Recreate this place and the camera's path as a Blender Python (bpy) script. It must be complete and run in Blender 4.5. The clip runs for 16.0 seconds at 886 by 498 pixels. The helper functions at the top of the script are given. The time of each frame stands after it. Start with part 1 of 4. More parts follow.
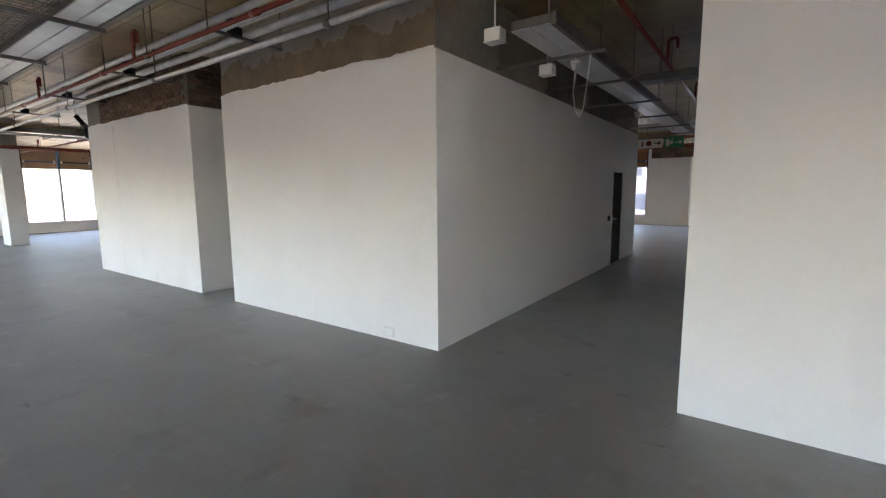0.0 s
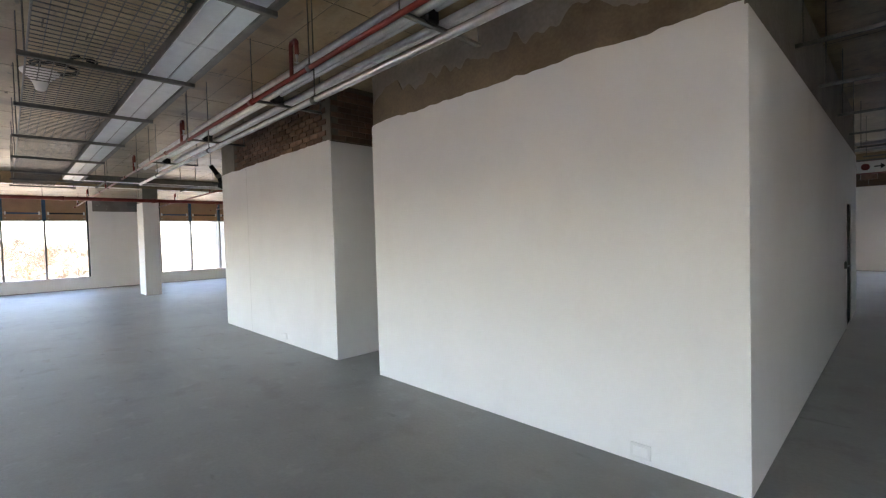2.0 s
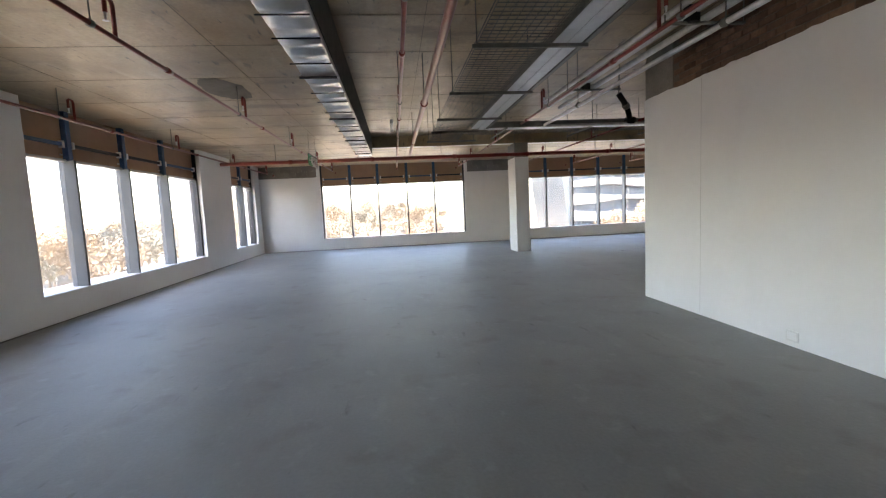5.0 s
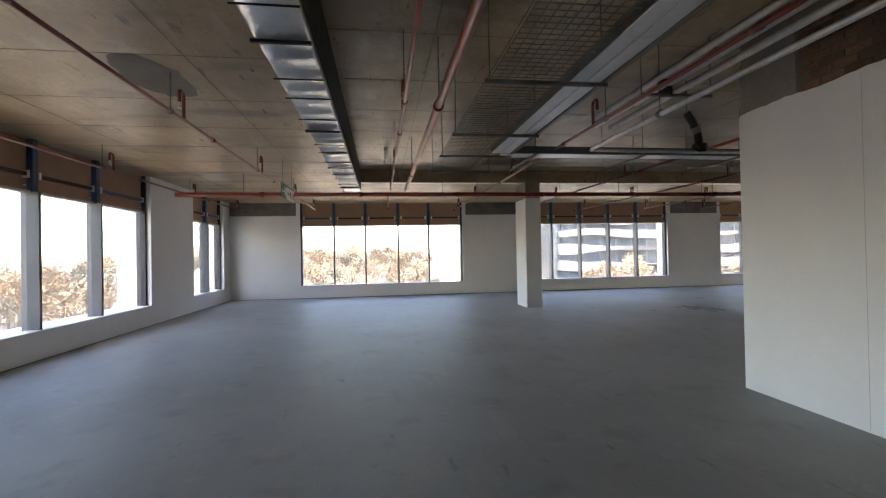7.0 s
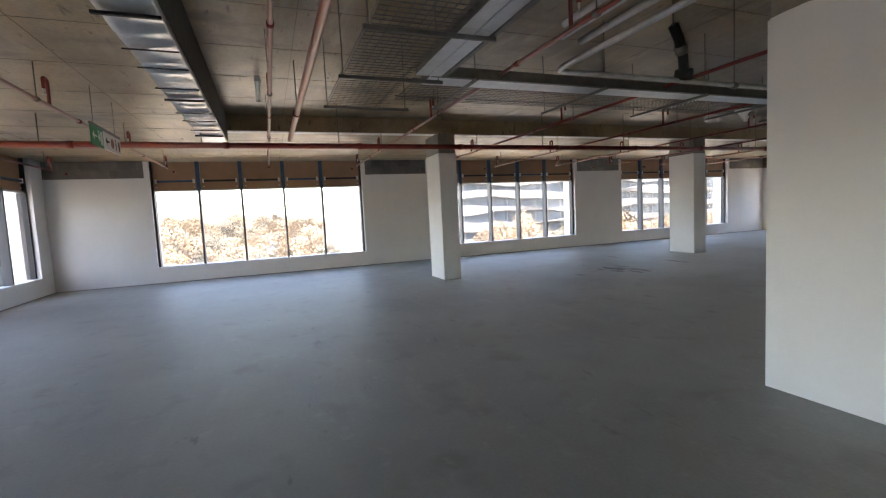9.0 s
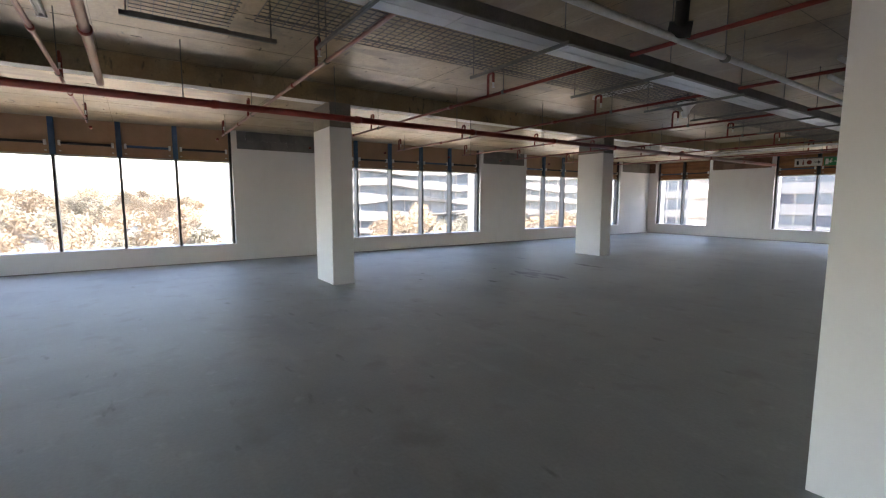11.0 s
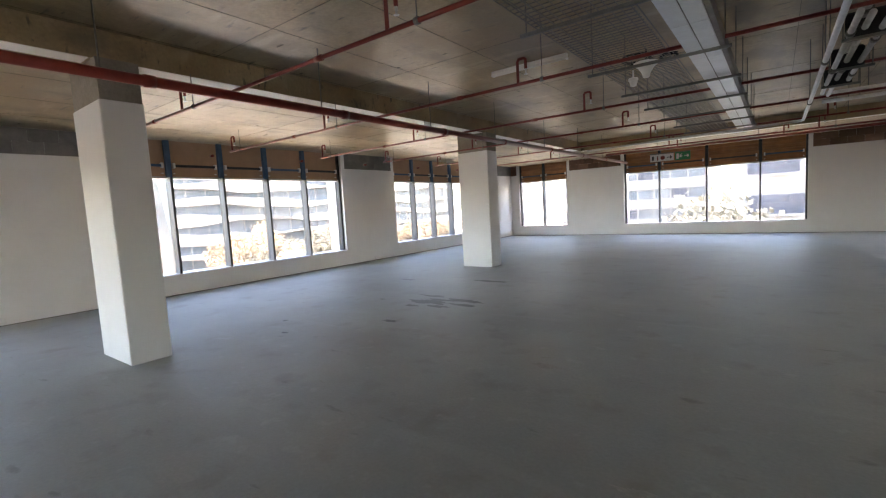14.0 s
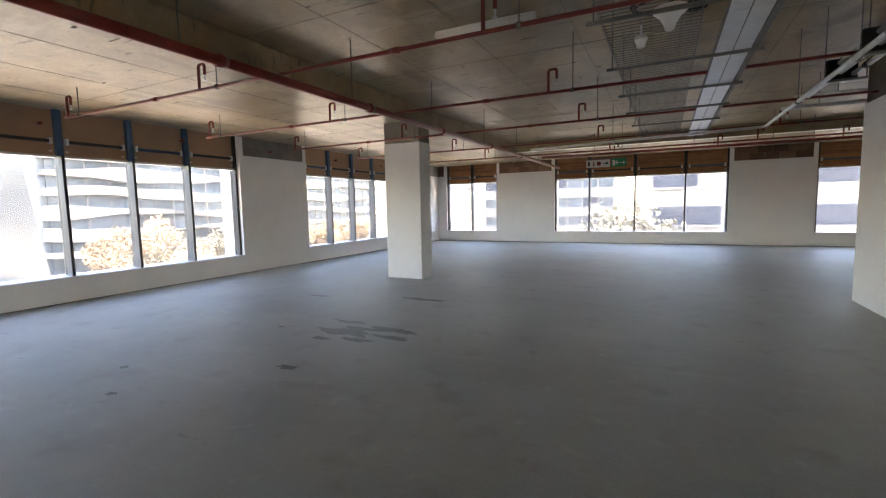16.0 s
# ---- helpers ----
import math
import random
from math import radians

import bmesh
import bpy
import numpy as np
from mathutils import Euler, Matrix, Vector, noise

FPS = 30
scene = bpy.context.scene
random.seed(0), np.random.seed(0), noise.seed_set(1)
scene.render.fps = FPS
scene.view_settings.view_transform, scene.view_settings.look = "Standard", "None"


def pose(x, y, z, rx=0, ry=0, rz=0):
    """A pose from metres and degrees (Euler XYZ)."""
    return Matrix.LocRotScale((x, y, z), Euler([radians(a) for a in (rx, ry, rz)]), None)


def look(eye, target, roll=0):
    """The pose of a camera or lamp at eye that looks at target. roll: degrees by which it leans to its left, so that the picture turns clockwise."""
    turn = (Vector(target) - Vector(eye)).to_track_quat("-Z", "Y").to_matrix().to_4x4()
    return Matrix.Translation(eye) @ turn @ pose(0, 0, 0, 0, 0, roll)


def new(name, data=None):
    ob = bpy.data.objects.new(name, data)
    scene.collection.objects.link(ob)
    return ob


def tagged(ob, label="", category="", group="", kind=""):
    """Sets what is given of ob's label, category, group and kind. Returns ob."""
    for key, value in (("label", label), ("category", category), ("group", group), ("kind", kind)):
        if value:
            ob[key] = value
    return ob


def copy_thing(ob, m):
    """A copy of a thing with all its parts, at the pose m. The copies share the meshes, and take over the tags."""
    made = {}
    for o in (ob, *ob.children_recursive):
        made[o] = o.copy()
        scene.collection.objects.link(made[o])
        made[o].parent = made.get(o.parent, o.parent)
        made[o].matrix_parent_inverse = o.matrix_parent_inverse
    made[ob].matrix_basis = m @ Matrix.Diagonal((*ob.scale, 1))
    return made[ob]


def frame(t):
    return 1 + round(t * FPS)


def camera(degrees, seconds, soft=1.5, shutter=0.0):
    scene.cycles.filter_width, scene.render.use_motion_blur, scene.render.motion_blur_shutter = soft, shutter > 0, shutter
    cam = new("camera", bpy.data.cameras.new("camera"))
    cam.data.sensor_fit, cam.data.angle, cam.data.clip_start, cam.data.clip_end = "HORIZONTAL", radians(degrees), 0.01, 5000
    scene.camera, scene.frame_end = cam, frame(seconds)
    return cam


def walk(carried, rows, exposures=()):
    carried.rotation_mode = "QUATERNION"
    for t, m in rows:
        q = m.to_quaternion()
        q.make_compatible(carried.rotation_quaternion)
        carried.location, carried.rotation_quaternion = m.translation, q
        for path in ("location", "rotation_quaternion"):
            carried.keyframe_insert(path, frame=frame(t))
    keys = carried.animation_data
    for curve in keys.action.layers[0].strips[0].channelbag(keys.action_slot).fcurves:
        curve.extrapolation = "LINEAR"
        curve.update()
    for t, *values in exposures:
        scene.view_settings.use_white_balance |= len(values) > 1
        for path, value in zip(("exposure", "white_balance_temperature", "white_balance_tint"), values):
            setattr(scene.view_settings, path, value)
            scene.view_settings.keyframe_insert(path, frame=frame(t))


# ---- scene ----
cam = camera(89.3, 16.0, soft=1.2)
PATH = [
    (0, (0.667, -0.681, 1.684), (-0.476, 0.939, 1.423), -0.4),
    (0.5, (0.261, -0.496, 1.652), (-0.572, 1.306, 1.404), -2.3),
    (1, (-0.219, -0.347, 1.619), (-1.012, 1.48, 1.444), 0.0),
    (1.5, (-0.765, -0.288, 1.629), (-1.843, 1.39, 1.473), -0.4),
    (2, (-1.344, -0.257, 1.7), (-2.777, 1.137, 1.641), -1.6),
    (2.5, (-1.907, -0.41, 1.592), (-3.672, 0.529, 1.575), -0.4),
    (3, (-2.486, -0.507, 1.582), (-4.364, 0.164, 1.435), -2.9),
    (3.5, (-2.991, -0.704, 1.638), (-4.951, -0.339, 1.487), -1.2),
    (4, (-3.505, -0.848, 1.613), (-5.484, -0.641, 1.413), -1.0),
    (4.5, (-3.96, -0.897, 1.589), (-5.937, -0.684, 1.371), -2.4),
    (6.8, (-6.432, -1.061, 1.566), (-8.423, -0.879, 1.606), -0.9),
    (7, (-6.648, -1.048, 1.581), (-8.629, -0.772, 1.599), -1.1),
    (7.5, (-7.193, -1.081, 1.62), (-9.163, -0.739, 1.615), -0.9),
    (8, (-7.714, -1.132, 1.617), (-9.675, -0.742, 1.56), -4.0),
    (8.5, (-8.211, -0.991, 1.619), (-10.113, -0.384, 1.497), -5.3),
    (9, (-8.659, -0.907, 1.629), (-10.519, -0.191, 1.47), -2.9),
    (9.5, (-9.107, -0.746, 1.665), (-10.887, 0.142, 1.464), -2.9),
    (10, (-9.534, -0.426, 1.66), (-11.255, 0.571, 1.446), -3.7),
    (10.2, (-9.685, -0.361, 1.668), (-11.379, 0.679, 1.447), -2.4),
    (12.3, (-11.49, 0.303, 1.694), (-13.041, 1.551, 1.504), -0.0),
    (12.5, (-11.627, 0.395, 1.679), (-13.133, 1.699, 1.497), -0.3),
    (13, (-11.997, 0.628, 1.708), (-13.464, 1.98, 1.573), -0.7),
    (13.5, (-12.416, 0.838, 1.664), (-13.805, 2.27, 1.518), -1.2),
    (14, (-12.737, 1.127, 1.639), (-13.931, 2.721, 1.457), -3.3),
    (14.5, (-13.052, 1.45, 1.667), (-14.179, 3.091, 1.477), -3.1),
    (15, (-13.391, 1.803, 1.672), (-14.405, 3.516, 1.477), -3.1),
    (15.5, (-13.629, 2.195, 1.66), (-14.534, 3.969, 1.476), -2.8),
    (16, (-13.893, 2.585, 1.625), (-14.78, 4.367, 1.437), -1.2),
]
walk(cam, [(t, look(eye, target, roll)) for t, eye, target, roll in PATH], exposures=[(0, 5.45, 7450, 23), (1.5, 5.5, 7250, 23), (2.5, 5.15, 7350, 23), (3.1, 4.9, 7450, 22), (4.7, 4.9, 7500, 22), (7, 4.42, 7450, 22), (9, 4.6, 7500, 22), (10.2, 4.6, 7500, 22), (12.5, 4.5, 7600, 22), (14, 5.1, 7700, 22), (16, 5.0, 7750, 22)])

# ---- light ----
world = bpy.data.worlds.new("world")
scene.world = world
world.use_nodes = True
wn = world.node_tree
sky = wn.nodes.new("ShaderNodeTexSky")
sky.sky_type = "NISHITA"
sky.sun_disc = False
sky.sun_elevation = radians(66)
sky.sun_rotation = radians(90)
sky.dust_density = 1.5
sky.air_density = 1.0
wn.nodes["Background"].inputs["Strength"].default_value = 0.15
wn.links.new(sky.outputs["Color"], wn.nodes["Background"].inputs["Color"])
sun = new("sun", bpy.data.lights.new("sun", "SUN"))
sun.data.energy = 2.3
sun.data.angle = radians(0.6)
sun.data.color = (1.0, 0.95, 0.88)
SUN_DIR = Vector((math.cos(radians(66)), 0.0, math.sin(radians(66))))
sun.matrix_world = look(SUN_DIR * 60, (0, 0, 0))

# ---- materials ----
def material(name, color, rough=0.7, metal=0.0, var=0.15, scale=3.0, fine=60.0, bump=0.15, tint=None, rand=0.0, spec=0.4):
    """A surface with broad stains, fine grain and relief at real size."""
    m = bpy.data.materials.new(name)
    m.use_nodes = True
    nt = m.node_tree
    b = nt.nodes["Principled BSDF"]
    b.inputs["Roughness"].default_value = rough
    b.inputs["Metallic"].default_value = metal
    b.inputs["Specular IOR Level"].default_value = spec
    tc = nt.nodes.new("ShaderNodeNewGeometry")
    n1 = nt.nodes.new("ShaderNodeTexNoise")
    n1.inputs["Scale"].default_value = scale
    n1.inputs["Detail"].default_value = 6
    n1.inputs["Roughness"].default_value = 0.65
    n2 = nt.nodes.new("ShaderNodeTexNoise")
    n2.inputs["Scale"].default_value = fine
    n2.inputs["Detail"].default_value = 4
    for n in (n1, n2):
        nt.links.new(tc.outputs["Position"], n.inputs["Vector"])
    ramp = nt.nodes.new("ShaderNodeValToRGB")
    ramp.color_ramp.elements[0].position = 0.3
    ramp.color_ramp.elements[1].position = 0.7
    lo = tint or tuple(c * (1 - var) for c in color)
    hi = tuple(min(1, c * (1 + var * 0.6)) for c in color)
    ramp.color_ramp.elements[0].color = (*lo, 1)
    ramp.color_ramp.elements[1].color = (*hi, 1)
    nt.links.new(n1.outputs["Fac"], ramp.inputs["Fac"])
    mix = nt.nodes.new("ShaderNodeMixRGB")
    mix.blend_type = "OVERLAY"
    mix.inputs["Fac"].default_value = min(0.5, var)
    nt.links.new(ramp.outputs["Color"], mix.inputs["Color1"])
    nt.links.new(n2.outputs["Fac"], mix.inputs["Color2"])
    last = mix.outputs["Color"]
    if rand:
        oi = nt.nodes.new("ShaderNodeObjectInfo")
        hsv = nt.nodes.new("ShaderNodeHueSaturation")
        mr = nt.nodes.new("ShaderNodeMapRange")
        mr.inputs["To Min"].default_value = 1 - rand
        mr.inputs["To Max"].default_value = 1 + rand
        nt.links.new(oi.outputs["Random"], mr.inputs["Value"])
        nt.links.new(mr.outputs["Result"], hsv.inputs["Value"])
        nt.links.new(last, hsv.inputs["Color"])
        last = hsv.outputs["Color"]
    nt.links.new(last, b.inputs["Base Color"])
    if bump:
        bp = nt.nodes.new("ShaderNodeBump")
        bp.inputs["Strength"].default_value = bump
        bp.inputs["Distance"].default_value = 0.004
        nt.links.new(n2.outputs["Fac"], bp.inputs["Height"])
        nt.links.new(bp.outputs["Normal"], b.inputs["Normal"])
    return m


def layer(m, color, scale, low, high, stretch=(1, 1, 1), strength=1.0, seed=0.0, detail=6):
    """Adds stains of their own shape over a material's colour."""
    nt = m.node_tree
    b = nt.nodes["Principled BSDF"]
    src = b.inputs["Base Color"].links[0].from_socket
    tc = nt.nodes.new("ShaderNodeNewGeometry")
    mp = nt.nodes.new("ShaderNodeMapping")
    mp.inputs["Scale"].default_value = stretch
    mp.inputs["Location"].default_value = (seed, seed * 0.7, seed * 1.3)
    n = nt.nodes.new("ShaderNodeTexNoise")
    n.inputs["Scale"].default_value = scale
    n.inputs["Detail"].default_value = detail
    r = nt.nodes.new("ShaderNodeMapRange")
    r.inputs["From Min"].default_value = low
    r.inputs["From Max"].default_value = high
    r.inputs["To Max"].default_value = strength
    mix = nt.nodes.new("ShaderNodeMixRGB")
    mix.inputs["Color2"].default_value = (*color, 1)
    nt.links.new(tc.outputs["Position"], mp.inputs["Vector"])
    nt.links.new(mp.outputs["Vector"], n.inputs["Vector"])
    nt.links.new(n.outputs["Fac"], r.inputs["Value"])
    nt.links.new(r.outputs["Result"], mix.inputs["Fac"])
    nt.links.new(src, mix.inputs["Color1"])
    nt.links.new(mix.outputs["Color"], b.inputs["Base Color"])
    return m


PAINT = material("white_paint", (0.8, 0.8, 0.785), 0.65, var=0.03, scale=1.2, fine=90, bump=0.12)
layer(PAINT, (0.62, 0.6, 0.56), 1.6, 0.58, 0.8, (1, 1, 0.4), 0.22, 4)
SCREED = material("floor_screed", (0.24, 0.242, 0.222), 0.55, var=0.14, scale=0.7, fine=35, bump=0.35, spec=0.45)
layer(SCREED, (0.31, 0.315, 0.295), 0.35, 0.48, 0.7, (1, 1, 1), 0.5, 9)
layer(SCREED, (0.16, 0.157, 0.138), 0.4, 0.53, 0.72, (1, 1, 1), 0.5, 2)
layer(SCREED, (0.16, 0.148, 0.128), 2.2, 0.57, 0.72, (1, 1, 1), 0.55, 21)
layer(SCREED, (0.33, 0.325, 0.305), 6.0, 0.62, 0.74, (1, 1, 1), 0.4, 7)
layer(SCREED, (0.1, 0.096, 0.086), 5.0, 0.68, 0.76, (0.5, 1.4, 1), 0.6, 31)
layer(SCREED, (0.38, 0.375, 0.355), 1.4, 0.6, 0.66, (0.35, 2.2, 1), 0.1, 44)
SCREED.node_tree.nodes["Principled BSDF"].inputs["Sheen Weight"].default_value = 0.15
STAIN = material("oil_stain", (0.075, 0.072, 0.07), 0.45, var=0.3, scale=6, bump=0.1)
SLAB = material("slab_concrete", (0.37, 0.285, 0.175), 0.38, var=0.3, scale=0.9, fine=25, bump=0.25)
layer(SLAB, (0.15, 0.118, 0.078), 0.45, 0.5, 0.66, (1, 0.6, 1), 0.65, 3)
layer(SLAB, (0.28, 0.175, 0.085), 0.8, 0.52, 0.7, (0.7, 1.3, 1), 0.6, 17)
layer(SLAB, (0.45, 0.37, 0.26), 2.2, 0.58, 0.72, (0.4, 1.6, 1), 0.55, 8)
layer(SLAB, (0.13, 0.105, 0.075), 1.7, 0.57, 0.68, (1.2, 0.5, 1), 0.6, 51)
layer(SLAB, (0.09, 0.08, 0.065), 3.5, 0.64, 0.72, (0.6, 2.5, 1), 0.8, 12)
layer(SLAB, (0.07, 0.062, 0.052), 9.0, 0.67, 0.73, (0.5, 2.0, 1), 0.7, 27)
JOINT = material("slab_joint", (0.17, 0.15, 0.12), 0.8, var=0.3, scale=4)
PATCH = material("slab_patch", (0.16, 0.15, 0.13), 0.8, var=0.2, scale=5)
CONCRETE = material("bare_concrete", (0.27, 0.25, 0.215), 0.8, var=0.25, scale=1.6, fine=30, bump=0.4)
PLASTER = material("brown_plaster", (0.2, 0.155, 0.105), 0.9, var=0.3, scale=3, fine=40, bump=0.6)
BRICK = material("brick", (0.17, 0.1, 0.065), 0.85, var=0.3, scale=6, fine=50, bump=0.5, rand=0.35)
MORTAR = material("mortar", (0.17, 0.14, 0.11), 0.95, var=0.25, scale=5, bump=0.6)
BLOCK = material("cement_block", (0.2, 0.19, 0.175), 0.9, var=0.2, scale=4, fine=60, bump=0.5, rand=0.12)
BOARD = material("brown_board", (0.41, 0.26, 0.17), 0.75, var=0.12, scale=2.5, fine=80, bump=0.1, rand=0.08)
PLANK = material("red_brown_plank", (0.36, 0.165, 0.07), 0.6, var=0.25, scale=4, fine=70, bump=0.2, rand=0.22)
layer(PLANK, (0.12, 0.05, 0.025), 5, 0.5, 0.75, (0.3, 1, 6), 0.6, 5)
BLUE = material("blue_film", (0.045, 0.1, 0.19), 0.45, var=0.25, scale=5)
ALU = material("aluminium", (0.5, 0.52, 0.53), 0.4, 0.6, var=0.08, scale=3, bump=0.03)
DARKFRAME = material("charcoal_frame", (0.025, 0.026, 0.03), 0.45, var=0.2, scale=4, bump=0.05)
ZINC = material("galvanised_steel", (0.6, 0.61, 0.62), 0.38, 0.9, var=0.2, scale=9, fine=120, bump=0.08)
FOIL = material("foil", (0.7, 0.71, 0.72), 0.32, 0.9, var=0.12, scale=8, fine=30, bump=0.6)
TAPE = material("black_strap", (0.02, 0.02, 0.022), 0.6, var=0.2)
RED = material("red_pipe_paint", (0.2, 0.03, 0.02), 0.28, var=0.2, scale=5, fine=80, bump=0.08)
STEEL = material("dull_steel", (0.2, 0.195, 0.185), 0.5, 0.8, var=0.2, scale=8)
# dark colour stands in for the shade on the duct's side
DUCTSIDE = material("shade_dark_duct_side", (0.1, 0.095, 0.088), 0.7, 0.2, var=0.3, scale=4)
SCUFF = material("pale_scuff", (0.29, 0.28, 0.26), 0.6, var=0.2, scale=8)
HAIR = material("hairline", (0.55, 0.54, 0.52), 0.8, var=0.1)
MULL = material("grey_mullion", (0.085, 0.094, 0.1), 0.45, var=0.1, scale=3, bump=0.03)
# base colour lightened to paint the window light the lids reflect
LID = material("trunking_lid", (0.68, 0.71, 0.74), 0.3, 0.45, var=0.1, scale=7, bump=0.05)
BLACK = material("black_rubber", (0.015, 0.015, 0.016), 0.6, var=0.2)
WHITE = material("white_plastic", (0.75, 0.75, 0.73), 0.4, var=0.05, scale=10, bump=0.03)
GREEN = material("green_sign", (0.02, 0.24, 0.1), 0.5, var=0.05)
DOORGREY = material("grey_door", (0.3, 0.31, 0.32), 0.35, 0.2, var=0.08, scale=2)
# near-black, for the shade inside open doorways
DOORSHADE = material("doorway_shade", (0.012, 0.011, 0.01), 0.9, var=0.2, spec=0.05)


def glass_material():
    m = bpy.data.materials.new("window_glass")
    m.use_nodes = True
    nt = m.node_tree
    nt.nodes.remove(nt.nodes["Principled BSDF"])
    tr = nt.nodes.new("ShaderNodeBsdfTransparent")
    tr.inputs["Color"].default_value = (0.63, 0.65, 0.65, 1)
    gl = nt.nodes.new("ShaderNodeBsdfGlossy")
    gl.inputs["Roughness"].default_value = 0.02
    lw = nt.nodes.new("ShaderNodeLayerWeight")
    lw.inputs["Blend"].default_value = 0.5
    fr = nt.nodes.new("ShaderNodeMath")
    fr.operation = "POWER"
    fr.inputs[1].default_value = 4.0
    gain = nt.nodes.new("ShaderNodeMath")
    gain.operation = "MULTIPLY_ADD"
    gain.inputs[1].default_value = 0.5
    gain.inputs[2].default_value = 0.03
    nt.links.new(lw.outputs["Facing"], fr.inputs[0])
    nt.links.new(fr.outputs["Value"], gain.inputs[0])
    mx = nt.nodes.new("ShaderNodeMixShader")
    nt.links.new(gain.outputs["Value"], mx.inputs["Fac"])
    nt.links.new(tr.outputs["BSDF"], mx.inputs[1])
    nt.links.new(gl.outputs["BSDF"], mx.inputs[2])
    # a patchy veil in the glass that paints the pale haze outside
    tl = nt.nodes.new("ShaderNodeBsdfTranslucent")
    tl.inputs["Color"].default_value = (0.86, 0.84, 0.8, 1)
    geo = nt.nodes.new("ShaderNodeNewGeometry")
    veil_noise = nt.nodes.new("ShaderNodeTexNoise")
    veil_noise.inputs["Scale"].default_value = 1.6
    veil_noise.inputs["Detail"].default_value = 8
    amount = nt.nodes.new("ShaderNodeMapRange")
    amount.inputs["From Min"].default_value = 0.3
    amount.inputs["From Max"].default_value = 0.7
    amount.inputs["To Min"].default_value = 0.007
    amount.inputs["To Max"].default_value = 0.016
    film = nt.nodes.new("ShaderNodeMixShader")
    nt.links.new(geo.outputs["Position"], veil_noise.inputs["Vector"])
    nt.links.new(veil_noise.outputs["Fac"], amount.inputs["Value"])
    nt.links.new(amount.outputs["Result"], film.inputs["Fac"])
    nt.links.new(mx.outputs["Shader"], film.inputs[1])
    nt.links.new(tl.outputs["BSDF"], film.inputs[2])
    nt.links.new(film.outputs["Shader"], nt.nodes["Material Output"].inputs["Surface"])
    return m


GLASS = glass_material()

# ---- building helpers ----
ORIGIN = {}


def thing(name, at, label, category, group="", kind=""):
    ob = new(name)
    ob.location = at
    ob.empty_display_size = 0.2
    ORIGIN[ob] = Vector(at)
    return tagged(ob, label, category, group, kind)


def part(name, bm, mat, parent=None, label=""):
    """Links a bmesh, given in world metres, as one mesh object under a thing."""
    me = bpy.data.meshes.new(name)
    if parent is not None:
        bmesh.ops.translate(bm, verts=bm.verts, vec=-ORIGIN[parent])
    bmesh.ops.recalc_face_normals(bm, faces=bm.faces)
    bm.to_mesh(me)
    bm.free()
    me.materials.append(mat)
    ob = new(name, me)
    if parent is not None:
        ob.parent = parent
        ORIGIN[ob] = ORIGIN[parent]
    else:
        ORIGIN[ob] = Vector((0, 0, 0))
    if label:
        ob["label"] = label
    return ob


def smooth(ob):
    for p in ob.data.polygons:
        p.use_smooth = True
    return ob


def box(bm, x0, x1, y0, y1, z0, z1, bevel=0.0):
    vs = [bm.verts.new((x, y, z)) for x in (min(x0, x1), max(x0, x1)) for y in (min(y0, y1), max(y0, y1)) for z in (min(z0, z1), max(z0, z1))]
    fs = [bm.faces.new([vs[i] for i in q]) for q in ((0, 1, 3, 2), (4, 6, 7, 5), (0, 4, 5, 1), (2, 3, 7, 6), (0, 2, 6, 4), (1, 5, 7, 3))]
    if bevel:
        es = list({e for f in fs for e in f.edges})
        bmesh.ops.bevel(bm, geom=es, offset=bevel, segments=1, affect="EDGES")
    return bm


def boxed(*a, bevel=0.0):
    return box(bmesh.new(), *a, bevel=bevel)


def tube(bm, pts, r, n=10):
    """A mitred round tube along a polyline."""
    pts = [Vector(p) for p in pts]
    rings = []
    ref = None
    for i, p in enumerate(pts):
        d0 = (p - pts[i - 1]).normalized() if i else (pts[1] - p).normalized()
        d1 = (pts[i + 1] - p).normalized() if i < len(pts) - 1 else d0
        if ref is None:
            ref = Vector((0, 0, 1)).cross(d0)
            ref = ref.normalized() if ref.length > 0.01 else Vector((1, 0, 0))
        else:
            ref = (ref - d0 * ref.dot(d0)).normalized()
        v = d0.cross(ref)
        cut = (d0 + d1).normalized()
        ring = []
        for k in range(n):
            a = 2 * math.pi * k / n
            o = (ref * math.cos(a) + v * math.sin(a)) * r
            o = o - d0 * (o.dot(cut) / max(0.3, d0.dot(cut)))
            ring.append(bm.verts.new(p + o))
        rings.append(ring)
    for a, b in zip(rings, rings[1:]):
        for k in range(n):
            bm.faces.new((a[k], a[(k + 1) % n], b[(k + 1) % n], b[k]))
    bm.faces.new(rings[0][::-1])
    bm.faces.new(rings[-1])
    return bm


def lathe(bm, at, profile, n=16):
    """A turned shape about the upright axis; profile of (radius, height)."""
    rings = []
    for r, z in profile:
        rings.append([bm.verts.new((at[0] + r * math.cos(2 * math.pi * k / n), at[1] + r * math.sin(2 * math.pi * k / n), at[2] + z)) for k in range(n)])
    for a, b in zip(rings, rings[1:]):
        for k in range(n):
            bm.faces.new((a[k], a[(k + 1) % n], b[(k + 1) % n], b[k]))
    bm.faces.new(rings[0][::-1])
    bm.faces.new(rings[-1])
    return bm


def setting(name, bm, mat, label, category):
    return tagged(part(name, bm, mat), label, category, kind="structure")


# ---- plan ----
XW, YN, YS, XE = -23.75, 22.0, -6.43, 9.0      # inner faces of the outer walls
SILL, HEAD, SOFFIT, SLABZ, WHITETOP = 0.45, 2.71, 3.53, 3.86, 3.05
THICK = 0.75
STEPX, STEPY, STEPN = -18.88, -2.1, 18.6        # edges of the recessed middle of the slab

